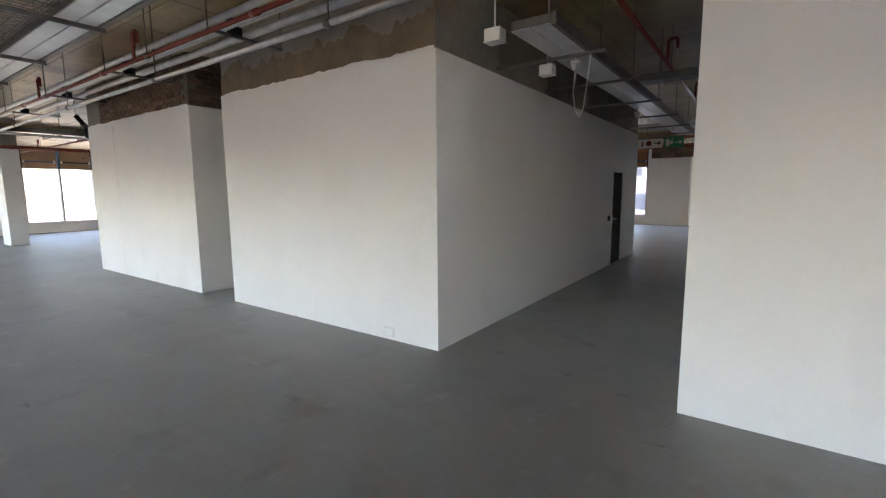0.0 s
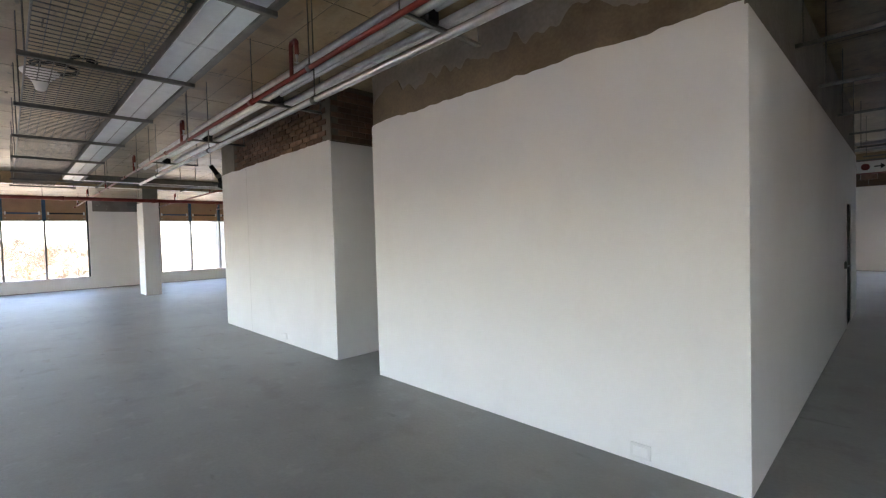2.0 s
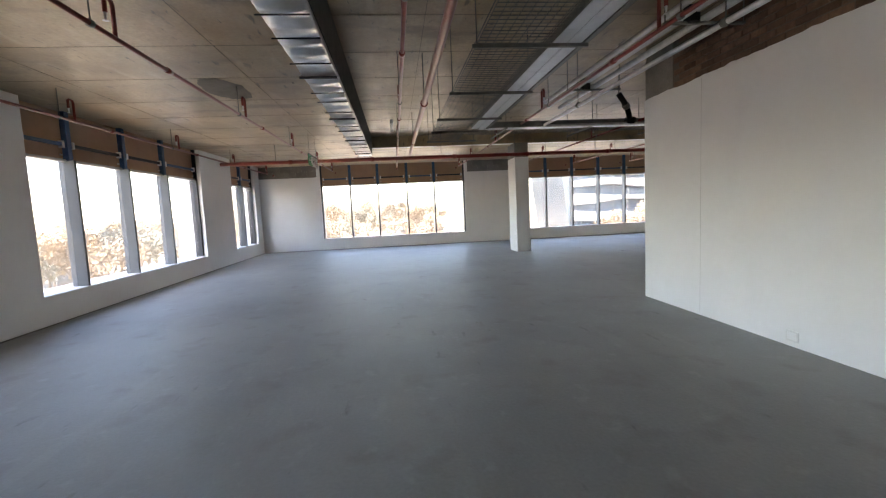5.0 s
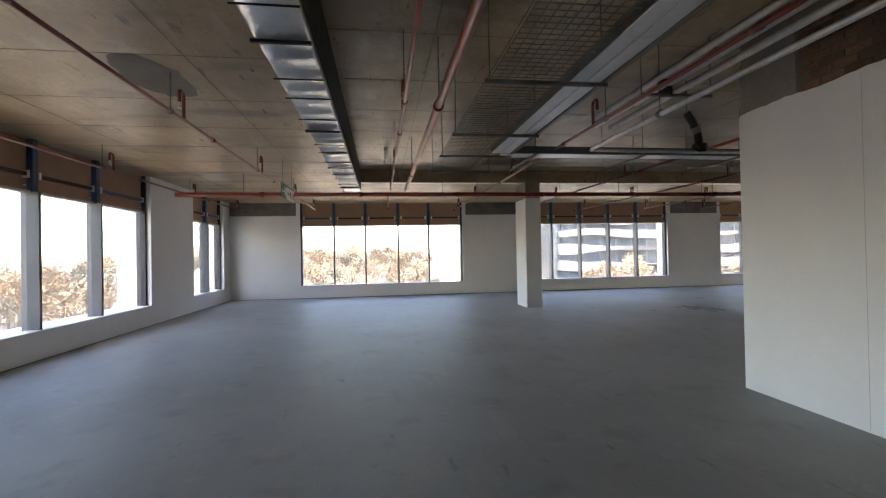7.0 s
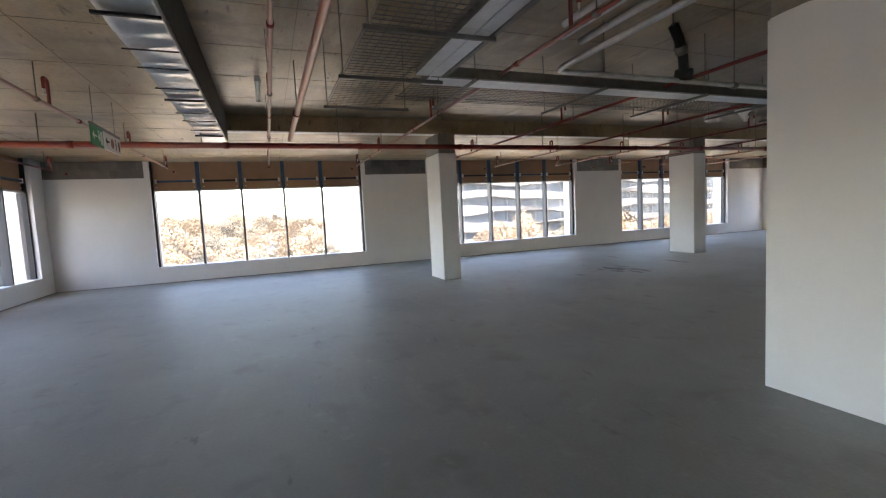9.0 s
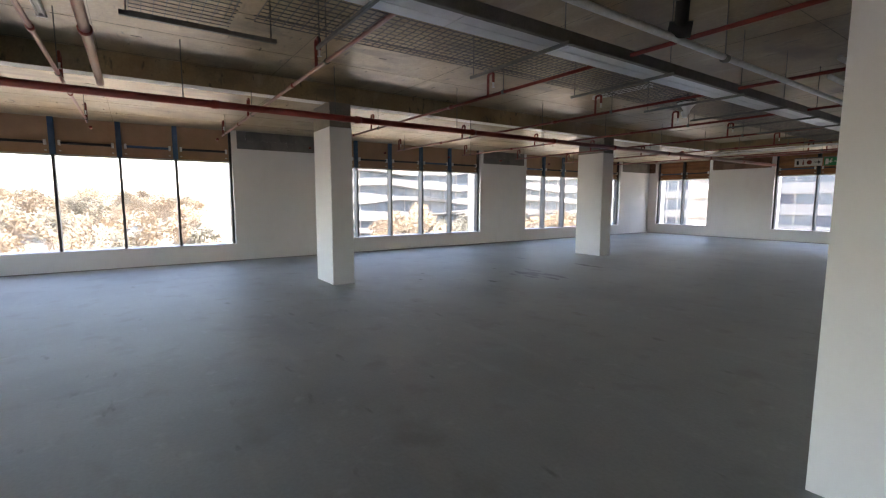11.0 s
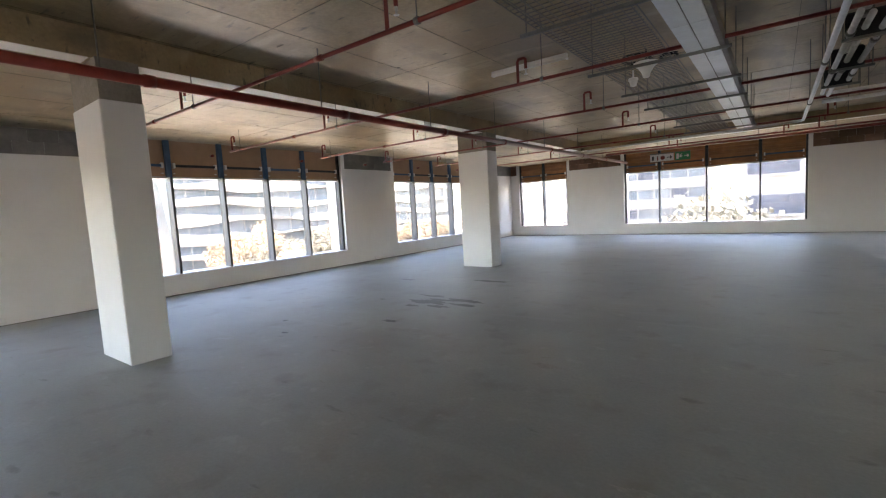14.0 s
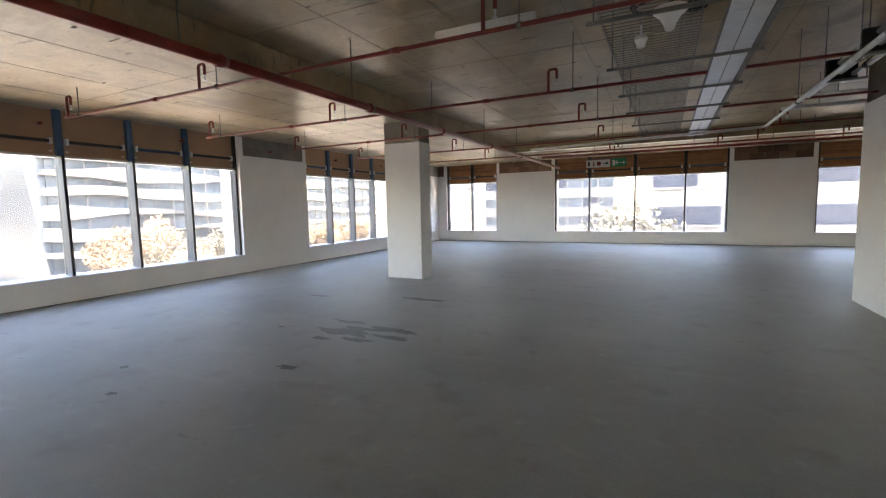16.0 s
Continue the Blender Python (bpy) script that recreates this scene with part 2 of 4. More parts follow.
floor = setting("floor", boxed(XW - THICK, XE + THICK, YS - THICK, YN + THICK, -0.3, 0.0), SCREED, "bare grey cement screed floor with dark patches", "floor")


def slab():
    bm = bmesh.new()
    box(bm, XW - THICK, XE + THICK, YS - THICK, STEPY, SOFFIT, 4.3)
    box(bm, XW - THICK, STEPX, STEPY, YN + THICK, SOFFIT, 4.3)
    box(bm, STEPX, XE + THICK, STEPN, YN + THICK, SOFFIT, 4.3)
    box(bm, STEPX, XE + THICK, STEPY, STEPN, SLABZ, 4.3)
    return bm


ceiling = setting("ceiling", slab(), SLAB, "bare stained concrete slab soffit with a recessed middle", "ceiling")


def outer_wall(name, axis, inner, outward, start, end, windows, infill):
    """axis: the wall's run, 'x' or 'y'. windows: lists of mullion lines, from jamb to jamb."""
    def B(bm, u0, u1, d0, d1, z0, z1, bevel=0.0):
        a, b = inner + outward * d0, inner + outward * d1
        return box(bm, a, b, u0, u1, z0, z1, bevel) if axis == "y" else box(bm, u0, u1, a, b, z0, z1, bevel)

    bm = B(bmesh.new(), start, end, 0, THICK, 0, SILL)
    grey = []
    edges = [start] + [v for w in windows for v in (w[0], w[-1])] + [end]
    for p0, p1 in zip(edges[::2], edges[1::2]):
        B(bm, p0, p1, 0, THICK, SILL, WHITETOP)
        if infill is None:
            B(bm, p0, p1, 0, THICK, WHITETOP, SOFFIT)
            continue
        B(bm, p0, p1, 0.02, THICK, WHITETOP, SOFFIT)
        for a, b, on in ((p0, p0 + 0.13, p0 > start), (p1 - 0.13, p1, p1 < end)):
            if on:
                B(bm, a, b, 0, 0.02, WHITETOP, SOFFIT)
        lo, hi = p0 + (0.13 if p0 > start else 0), p1 - (0.13 if p1 < end else 0)
        grey.append((lo, hi))
    wall = setting(name, bm, PAINT, "white painted outer wall with deep window reveals", "wall")
    for lo, hi in grey:
        k = 0
        for row in range(2):
            z0 = WHITETOP + 0.002 + row * 0.238
            u = lo - (0.22 if row else 0)
            while u < hi - 0.01:
                a, b = max(lo, u), min(hi, u + 0.447)
                if b - a > 0.03:
                    part("block", B(bmesh.new(), a + 0.001, b, 0.003 + 0.003 * ((k * 7) % 3), 0.03, z0, z0 + 0.236), infill, wall)
                u += 0.45
                k += 1
    for w in windows:
        window(B, axis, w, name == "wall_north")
    return wall


WINDOWS = [0]


def window(B, axis, lines, planks=False):
    WINDOWS[0] += 1
    mid = (lines[0] + lines[-1]) / 2
    bm = B(bmesh.new(), mid, mid + 0.01, 0.2, 0.21, SILL, SILL + 0.01)
    at = sum((v.co for v in bm.verts), Vector()) / len(bm.verts)
    bm.free()
    win = thing("window_%d" % WINDOWS[0], at, "wide aluminium window with brown boards masking its top", "window", kind="structure")
    fr = bmesh.new()
    for a, b in ((lines[0], lines[0] + 0.06), (lines[-1] - 0.06, lines[-1])):
        B(fr, a, b, 0.1, 0.3, SILL + 0.02, SOFFIT, 0.004)
    part("window_frame", fr, DARKFRAME, win, "charcoal window jamb")
    part("window_sill", B(bmesh.new(), lines[0] + 0.002, lines[-1] - 0.002, -0.012, 0.34, SILL, SILL + 0.022, 0.004), PAINT, win, "white painted sill")
    part("window_head", B(bmesh.new(), lines[0] + 0.06, lines[-1] - 0.06, 0.14, 0.28, HEAD - 0.045, HEAD, 0.004), ALU, win)
    for m in lines[1:-1]:
        part("mullion", B(bmesh.new(), m - 0.028, m + 0.028, 0.03, 0.3, SILL + 0.022, HEAD - 0.02, 0.004), MULL, win, "grey aluminium mullion")
        part("mullion_top", B(bmesh.new(), m - 0.055, m + 0.055, 0.09, 0.26, HEAD - 0.02, SOFFIT - 0.004, 0.004), DARKFRAME if planks else BLUE, win, "charcoal mullion head" if planks else "mullion head wrapped in blue film")
    for i, (a, b) in enumerate(zip(lines, lines[1:])):
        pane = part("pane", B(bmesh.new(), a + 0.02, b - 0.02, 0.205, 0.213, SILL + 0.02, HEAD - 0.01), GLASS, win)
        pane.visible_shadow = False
        cuts = [HEAD + (SOFFIT - HEAD) * q / 6 for q in range(7)] if planks else [HEAD, 2.983, SOFFIT - 0.002]
        for q, (z0, z1) in enumerate(zip(cuts, cuts[1:])):
            part("plank" if planks else "board", B(bmesh.new(), a + 0.006, b - 0.006, 0.18 + 0.004 * ((i + q) % 2), 0.24, z0 + 0.002, z1 - 0.003, 0.003), PLANK if planks else BOARD, win, "" if planks else "brown masking board")
        # unseen sheet, added to stop light leaking through the plank gaps
        if planks:
            part("backing", B(bmesh.new(), a + 0.006, b - 0.006, 0.246, 0.26, HEAD + 0.002, SOFFIT - 0.004), BOARD, win, "added brown sheet that stops light between the planks")
        rail = part("rail", B(bmesh.new(), a + 0.14, b - 0.14, 0.11, 0.17, 2.93, 2.985, 0.004), DARKFRAME if i % 3 else BLUE, win, "dark rail across the board")
        for u in (a + 0.1, b - 0.15):
            part("bracket", B(bmesh.new(), u, u + 0.05, 0.1, 0.18, 2.9, 3.02, 0.006), WHITE, win, "white fixing bracket")
            part("clip", B(bmesh.new(), u + 0.005, u + 0.05, 0.15, 0.18, 2.77, 2.795, 0.004), WHITE, win)


W_WIN = [[-3.98, -2.76, -1.6, -0.37, 0.8, 2.11], [4.52, 5.75, 6.96, 8.18, 9.4, 10.74], [13.14, 14.3, 15.52, 16.76, 18.2, 19.53]]
N_WIN = [[-23.3, -22.02, -20.78], [-18.18, -16.76, -15.02, -13.26, -11.86], [-9.32, -7.9, -6.5, -5.1, -3.7], [-1.06, 0.55, 2.1]]
# the last two south windows are unseen, added to light the core walls
S_WIN = [[-23.1, -21.8, -20.57], [-18.13, -16.3, -14.68, -13.06, -11.95], [-9.5, -8.0, -6.4, -4.8, -3.3], [1.8, 3.3, 4.8, 6.3, 7.8]]
outer_wall("wall_west", "y", XW, -1, YS - THICK, YN + THICK, W_WIN, BLOCK)
outer_wall("wall_north", "x", YN, 1, XW, XE, N_WIN, BRICK)
outer_wall("wall_south", "x", YS, -1, XW, XE, S_WIN, None)
setting("wall_east", boxed(XE, XE + THICK, YS - THICK, YN + THICK, 0, SOFFIT), PAINT, "plain white painted end wall", "wall")

# core boxes: white below, bare masonry above
def core(name, parts, label):
    made = []
    for i, p in enumerate(parts):
        made.append(setting("%s_%d" % (name, i + 1), boxed(*p, 0, WHITETOP), PAINT, label, "wall"))
    return made[0]


T = 0.22
YB = 11.8
core_a = core("wall_core_east", [(-5.88, -2.0, 3.0, 3.0 + T), (-2.0 - T, -2.0, 3.0 + T, 9.52), (-2.0 - T, -2.0, 10.42, YB), (-5.88, -5.88 + T, 3.0 + T, 5.6)], "white painted core wall with a ragged paint edge")
setting("wall_lintel", boxed(-2.0 - T, -2.0, 9.52, 10.42, 2.1, WHITETOP), PAINT, "white painted wall over the core's dark doorway", "wall")
core_b = core("wall_core_west", [(-11.2, -6.86, 3.0, 3.0 + T), (-6.86 - T, -6.86, 3.0 + T, 4.17), (-11.2, -11.2 + T, 3.0 + T, YB), (-6.86 - T, -5.88, 5.6, 5.6 + T), (-6.86 - T, -6.86, 5.02, 5.6)], "white painted core wall beside the recess")
setting("wall_lintel_recess", boxed(-6.86 - T, -6.86, 4.17, 5.02, 2.1, WHITETOP), PAINT, "white painted wall over the recess doorway", "wall")
core("wall_core_north", [(-11.2 + T, -2.0 - T, YB - T, YB)], "white painted core wall facing the north windows")
core("wall_right", [(0.26, XE, 2.95, 2.95 + T), (0.26, 0.26 + T, 2.95 + T, 6.1), (0.26, 0.26 + T, 7.05, 7.3), (0.26, 0.26 + T, 8.3, 11.6)], "white painted corridor wall with two doors")
setting("wall_lintel_right", boxed(0.26, 0.26 + T, 6.1, 7.05, 2.4, WHITETOP), PAINT, "white painted wall over the doors", "wall")
setting("wall_lintel_dark", boxed(0.26, 0.26 + T, 7.3, 8.3, 2.4, WHITETOP), PAINT, "white painted wall over the dark doorway", "wall")
TOP = SLABZ


def masonry(name, spans, mat, label):
    bm = bmesh.new()
    for p in spans:
        box(bm, *p, WHITETOP, TOP)
    return setting(name, bm, mat, label, "wall")


masonry("beam_core_east", [(-5.86, -2.02, 3.015, 3.2), (-2.2, -2.02, 3.2, YB - 0.02), (-5.86, -5.7, 3.2, 5.6)], CONCRETE, "bare concrete beam over the white wall")
core_brick = masonry("brickwork_core_west", [(-11.18, -6.88, 3.022, 3.2), (-7.05, -6.88, 3.2, 5.6), (-11.18, -11.02, 3.2, YB - 0.02), (-7.05, -5.86, 5.62, 5.8)], MORTAR, "bare brickwork over the white wall")
masonry("beam_core_north", [(-11.0, -2.22, YB - 0.2, YB - 0.02)], CONCRETE, "bare concrete beam over the north core wall")
setting("wall_right_top", box(boxed(0.26, XE, 2.95, 2.95 + T, WHITETOP, TOP), 0.28, 0.26 + T, 2.95 + T, 11.6, WHITETOP, TOP), PAINT, "white painted wall running up to the slab", "wall")
setting("wall_corridor_back", boxed(0.26 + T, XE, 11.4, 11.6, 0, TOP), PAINT, "plain white wall closing the stair core", "wall")

# added out of view to keep window light from the corridor
setting("wall_lobby", boxed(2.6, 2.8, 11.6, YN, 0, SOFFIT), PAINT, "unseen white wall added to cut light into the corridor", "wall")

for y0, y1 in ((3.0, 3.45), (11.35, 11.85)):
    col = thing("column", (-19.25, (y0 + y1) / 2, 0), "square white painted column with a bare concrete head", "column", "columns", "structure")
    part("shaft", boxed(-19.71, -18.79, y0, y1, 0, 3.07, bevel=0.012), PAINT, col)
    part("column_head", boxed(-19.70, -18.80, y0 + 0.012, y1 - 0.012, 3.07, SOFFIT), CONCRETE, col, "bare concrete column head")
    part("upstand", boxed(-19.70, -18.885, y0 + 0.012, y1 - 0.012, SOFFIT, SOFFIT + 0.02), CONCRETE, col)


# ---- masonry pieces above the white paint ----
def ragged(name, x0, x1, y, z0, low, high, mat, step, parent, label):
    """A thin coat with a torn upper edge, facing -y."""
    bm = bmesh.new()
    n = max(2, int((x1 - x0) / step))
    rows = []
    for i in range(n + 1):
        x = x0 + (x1 - x0) * i / n
        h = noise.noise((x * 2.1, y, 3.0)) * 0.6 + noise.noise((x * 9.0, y, 8.0)) * 0.4
        z = z0 + low + (high - low) * (0.5 + 0.5 * max(-1, min(1, h * 1.6)))
        rows.append((bm.verts.new((x, y, z0)), bm.verts.new((x, y, z)), bm.verts.new((x, y + 0.012, z))))
    for a, b in zip(rows, rows[1:]):
        bm.faces.new((a[0], b[0], b[1], a[1]))
        bm.faces.new((a[1], b[1], b[2], a[2]))
    return part(name, bm, mat, parent, label)


beam = bpy.data.objects["beam_core_east"]
ragged("plaster_band", -5.86, -2.02, 3.004, WHITETOP, 0.16, 0.5, PLASTER, 0.03, beam, "torn brown plaster band")
ragged("paint_edge", -5.86, -2.02, 2.9985, WHITETOP - 0.002, 0.0, 0.05, PAINT, 0.025, beam, "uneven white paint edge")
ragged("paint_edge", -11.18, -6.88, 2.9985, WHITETOP - 0.002, 0.0, 0.05, PAINT, 0.03, core_brick, "uneven white paint edge")
ragged("plaster_band", -11.18, -10.5, 3.006, WHITETOP, 0.5, 0.8, CONCRETE, 0.05, core_brick, "grey plaster at the corner")

# ---- ceiling marks in one mesh ----
def ceiling_marks():
    bm = bmesh.new()
    rnd = random.Random(5)
    x = -22.6
    while x < XE:
        box(bm, x - 0.0025, x + 0.0025, YS, STEPY, SOFFIT - 0.003, SOFFIT + 0.01)
        if x < STEPX:
            box(bm, x - 0.0025, x + 0.0025, STEPY, YN, SOFFIT - 0.003, SOFFIT + 0.01)
        else:
            box(bm, x - 0.003, x + 0.003, STEPY, STEPN, SLABZ - 0.003, SLABZ + 0.01)
        x += 1.25 + rnd.uniform(-0.03, 0.03)
    y = YS + 1.1
    while y < YN:
        if y < STEPY or y > STEPN:
            box(bm, XW, XE, y - 0.0025, y + 0.0025, SOFFIT - 0.003, SOFFIT + 0.01)
        else:
            box(bm, XW, STEPX, y - 0.0025, y + 0.0025, SOFFIT - 0.003, SOFFIT + 0.01)
            box(bm, STEPX, XE, y - 0.003, y + 0.003, SLABZ - 0.003, SLABZ + 0.01)
        y += 2.44
    # short form-tie marks and honeycombed scars
    for k in range(170):
        px, py = rnd.uniform(-23.4, -1), rnd.uniform(-6.2, 17)
        low = py < STEPY or px < STEPX
        z = SOFFIT if low else SLABZ
        lx, ly = rnd.choice(((0.13, 0.02), (0.02, 0.13), (0.07, 0.03), (0.2, 0.015)))
        box(bm, px - lx / 2, px + lx / 2, py - ly / 2, py + ly / 2, z - 0.004, z + 0.01)
    return bm


part("ceiling_joints", ceiling_marks(), JOINT, ceiling, "dark formwork joints and scars")


def blot(name, cx, cy, z, rx, ry, mat, parent, seed, label, wild=0.35):
    bm = bmesh.new()
    n = 40
    top = []
    for k in range(n):
        a = 2 * math.pi * k / n
        c, s = math.cos(a), math.sin(a)
        f = 1 + wild * noise.noise((c * 1.7 + seed, s * 1.7, seed * 0.3)) + wild * 0.6 * noise.noise((c * 5 + seed, s * 5, 2))
        top.append(bm.verts.new((cx + rx * f * c, cy + ry * f * s, z)))
    bm.faces.new(top)
    return part(name, bm, mat, parent, label)


blot("damp_patch", -11.85, -3.42, SOFFIT - 0.005, 0.62, 0.3, PATCH, ceiling, 3, "dark repair patch on the slab", 0.2)
blot("damp_patch", -7.6, -0.85, SLABZ - 0.005, 0.9, 0.55, PATCH, ceiling, 7, "dark repair patch on the slab", 0.3)
for k, (cx, cy, rx, ry) in enumerate(((-17.6, 7.2, 0.45, 0.13), (-17.15, 7.5, 0.35, 0.08), (-17.9, 7.65, 0.3, 0.06), (-17.3, 6.95, 0.22, 0.07), (-16.85, 7.45, 0.14, 0.05), (-17.75, 6.85, 0.12, 0.05), (-17.4, 5.9, 0.13, 0.05), (-19.0, 5.2, 0.05, 0.03), (-18.35, 4.75, 0.06, 0.03), (-18.66, 7.06, 0.05, 0.03), (-17.0, 7.2, 0.3, 0.06), (-17.5, 7.42, 0.4, 0.05), (-17.7, 9.4, 0.4, 0.08), (-19.7, 9.0, 0.2, 0.05))):
    blot("floor_stain", cx, cy, 0.004, rx, ry, STAIN, floor, k * 3.1, "dark oil stain", 0.75)
for k, (cx, cy, rx, ry) in enumerate(((-13.3, 3.6, 0.16, 0.035), (-12.9, 3.15, 0.1, 0.05), (-14.6, 5.2, 0.14, 0.05), (-10.2, 0.1, 0.12, 0.05))):
    blot("scuff", cx, cy, 0.004, rx, ry, SCUFF, floor, k * 5.3, "pale scuff", 0.8)

# dark strip where the walls meet the floor
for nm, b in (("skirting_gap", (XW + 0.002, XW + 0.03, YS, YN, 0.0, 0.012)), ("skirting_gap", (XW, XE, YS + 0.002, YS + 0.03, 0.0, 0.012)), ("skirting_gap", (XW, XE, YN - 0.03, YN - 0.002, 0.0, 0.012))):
    part(nm, boxed(*b), BLOCK, floor, "grey strip along the foot of the wall")

# ---- sprinkler pipework ----
ZP = 3.12


def sprinkler(pipe, x, y, z=ZP, turn=1):
    bm = tube(bmesh.new(), [(x, y, z), (x, y, z + 0.27), (x + 0.02 * turn, y, z + 0.3), (x + 0.09 * turn, y, z + 0.3), (x + 0.11 * turn, y, z + 0.28), (x + 0.11 * turn, y, z + 0.17)], 0.019, 8)
    arm = smooth(part("riser", bm, RED, pipe, "red hooked sprinkler riser"))
    bm = lathe(bmesh.new(), (x + 0.11 * turn, y, z + 0.1), [(0.008, 0.0), (0.026, 0.004), (0.008, 0.012), (0.012, 0.05), (0.014, 0.075)], 8)
    part("sprinkler_head", bm, ZINC, arm, "small metal sprinkler head")


def rod(pipe, x, y, z0, z1, r=0.006):
    bm = tube(bmesh.new(), [(x, y, z0), (x, y, z1)], r, 6)
    part("hanger_rod", bm, STEEL, pipe, "thin steel hanger rod")


def coupling(pipe, x, y, z, r, axis="x"):
    d = (0.05, 0, 0) if axis == "x" else (0, 0.05, 0)
    bm = tube(bmesh.new(), [(x - d[0], y - d[1], z), (x + d[0], y + d[1], z)], r, 12)
    smooth(part("coupling", bm, RED, pipe, "pipe coupling"))


def slab_at(x, y):
    return SOFFIT if (x < STEPX or y < STEPY or y > STEPN) else SLABZ


def branch(y, x0, x1, heads, r=0.021, turn=1, label="red sprinkler branch pipe hung under the slab"):
    pipe = thing("sprinkler_pipe", (x0, y, ZP), label, "pipe", "sprinkler branch pipes")
    smooth(part("pipe", tube(bmesh.new(), [(x0, y, ZP), (x1, y, ZP)], r, 10), RED, pipe))
    for x in heads:
        sprinkler(pipe, x, y, turn=turn)
        rod(pipe, x + 0.32, y, ZP, slab_at(x, y))
        smooth(part("clamp", tube(bmesh.new(), [(x + 0.3, y, ZP), (x + 0.34, y, ZP)], r + 0.01, 10), STEEL, pipe))
        coupling(pipe, x - 0.9, y, ZP, r + 0.008)
    return pipe


branch(-5.65, -22.2, 3, [-22.15, -18.7, -15.2, -11.9, -8.6, -5.2, -1.8])
branch(-3.2, -22.0, 3, [-21.95, -18.7, -15.35, -12.0, -8.65, -5.3, -1.9])
branch(-0.78, -21.2, 3, [-21.1, -17.6, -14.7, -11.5, -8.2, -4.9])
branch(1.6, -21.8, 3, [-21.7, -19.0, -15.4, -11.9, -8.55, -5.1, -1.9])
for y, x1 in ((4.02, -11.25), (6.38, -11.25), (8.8, -11.25), (11.15, -11.25), (13.75, 3), (16.2, 3)):
    branch(y, -22.3, x1, [-22.2, -19.1, -15.35] + ([-11.9, -8.5, -5.0, -1.6] if x1 > 0 else []))

main_pipe = thing("sprinkler_main", (-17.7, 0, 3.04), "thick red sprinkler main along the slab step", "pipe")
smooth(part("pipe", tube(bmesh.new(), [(-17.7, -5.7, 3.04), (-17.7, 20.6, 3.04)], 0.052, 14), RED, main_pipe))
for y in (-4.2, -1.9, 0.5, 2.7, 5.2, 7.6, 9.9, 12.5, 15.0, 17.4):
    rod(main_pipe, -17.7, y, 3.07, slab_at(-17.7, y), 0.008)
    coupling(main_pipe, -17.7, y + 0.4, 3.04, 0.064, "y")
feed = thing("sprinkler_feed", (-17.7, -0.41, 3.15), "thick red feed pipe with bolted couplings under the slab", "pipe")
smooth(part("pipe", tube(bmesh.new(), [(-17.7, -0.41, 3.15), (3, -0.41, 3.15)], 0.042, 14), RED, feed))
for x in (-15.5, -11.4, -6.0, -1.5):
    coupling(feed, x, -0.41, 3.15, 0.056)
    rod(feed, x + 0.1, -0.41, 3.18, SLABZ, 0.008)
north_pipe = thing("sprinkler_main", (-17.7, 17.9, 3.2), "red sprinkler pipe along the north slab step", "pipe")
smooth(part("pipe", tube(bmesh.new(), [(-17.7, 17.9, 3.2), (3, 17.9, 3.2)], 0.04, 12), RED, north_pipe))
for x in (-16, -13.2, -10.4, -7.5, -4.4):
    rod(north_pipe, x, 17.9, 3.2, SLABZ, 0.008)
    sprinkler(north_pipe, x + 0.6, 17.9, 3.2)

# ---- foil-wrapped duct beside the slab step ----
duct = thing("air_duct", (-8, -1.85, 3.24), "foil-wrapped rectangular air duct with black straps", "duct")


def foil_skin():
    bm = bmesh.new()
    n = 420
    rows = []
    for i in range(n + 1):
        x = -18.8 + 21.8 * i / n
        sag = 0.012 * math.sin(i * 0.9) + 0.02 * noise.noise((x * 3.0, 0, 0)) + 0.01 * noise.noise((x * 11.0, 2, 0))
        sag += 0.012 * abs(math.sin(x * 12.0))
        row = [(x, -2.0, SOFFIT + 0.3), (x, -1.99, 3.29 + sag * 0.4), (x, -1.95, 3.235 + sag), (x, -1.76, 3.23 + sag * 1.2), (x, -1.57, 3.24 + sag * 0.6), (x, -1.552, 3.29), (x, -1.55, 3.84)]
        rows.append([bm.verts.new(p) for p in row])
    for a, b in zip(rows, rows[1:]):
        for k in range(6):
            bm.faces.new((a[k], b[k], b[k + 1], a[k + 1]))
    return bm


smooth(part("foil_wrap", foil_skin(), FOIL, duct, "crinkled silver foil wrap"))
# side sheet with the shade put into its colour
part("duct_side", boxed(-18.8, 3.0, -1.545, -1.535, 3.29, 3.84), DUCTSIDE, duct, "duct side coloured dark to paint its shade")
x = -18.5
k = 0
while x < 2.8:
    w = 0.03 if k % 4 == 1 else 0.005
    part("strap", boxed(x, x + w, -1.995, -1.545, 3.2 if w > 0.01 else 3.21, 3.224), TAPE, duct, "black strap")
    x += 0.52 if k % 2 else 0.74
    k += 1

# ---- trunking and wire mesh tray ----
def mesh_tray(name, x0, x1, y0, y1, z, label):
    tray = thing(name, ((x0 + x1) / 2, (y0 + y1) / 2, z), label, "cable tray")
    bm = bmesh.new()
    u = x0
    step = 0.075
    while u <= x1 + 1e-6:
        box(bm, u - 0.003, u + 0.003, y0, y1, z, z + 0.006)
        u += step
    v = y0
    while v <= y1 + 1e-6:
        box(bm, x0, x1, v - 0.003, v + 0.003, z + 0.006, z + 0.012)
        v += step
    part("wire_grid", bm, STEEL, tray, "thin steel wire grid")
    if x1 - x0 > y1 - y0:
        for y in (y0, y1):
            part("side_wire", tube(bmesh.new(), [(x0, y, z + 0.05), (x1, y, z + 0.05)], 0.006, 6), STEEL, tray)
    else:
        for x in (x0, x1):
            part("side_wire", tube(bmesh.new(), [(x, y0, z + 0.05), (x, y1, z + 0.05)], 0.006, 6), STEEL, tray)
    return tray


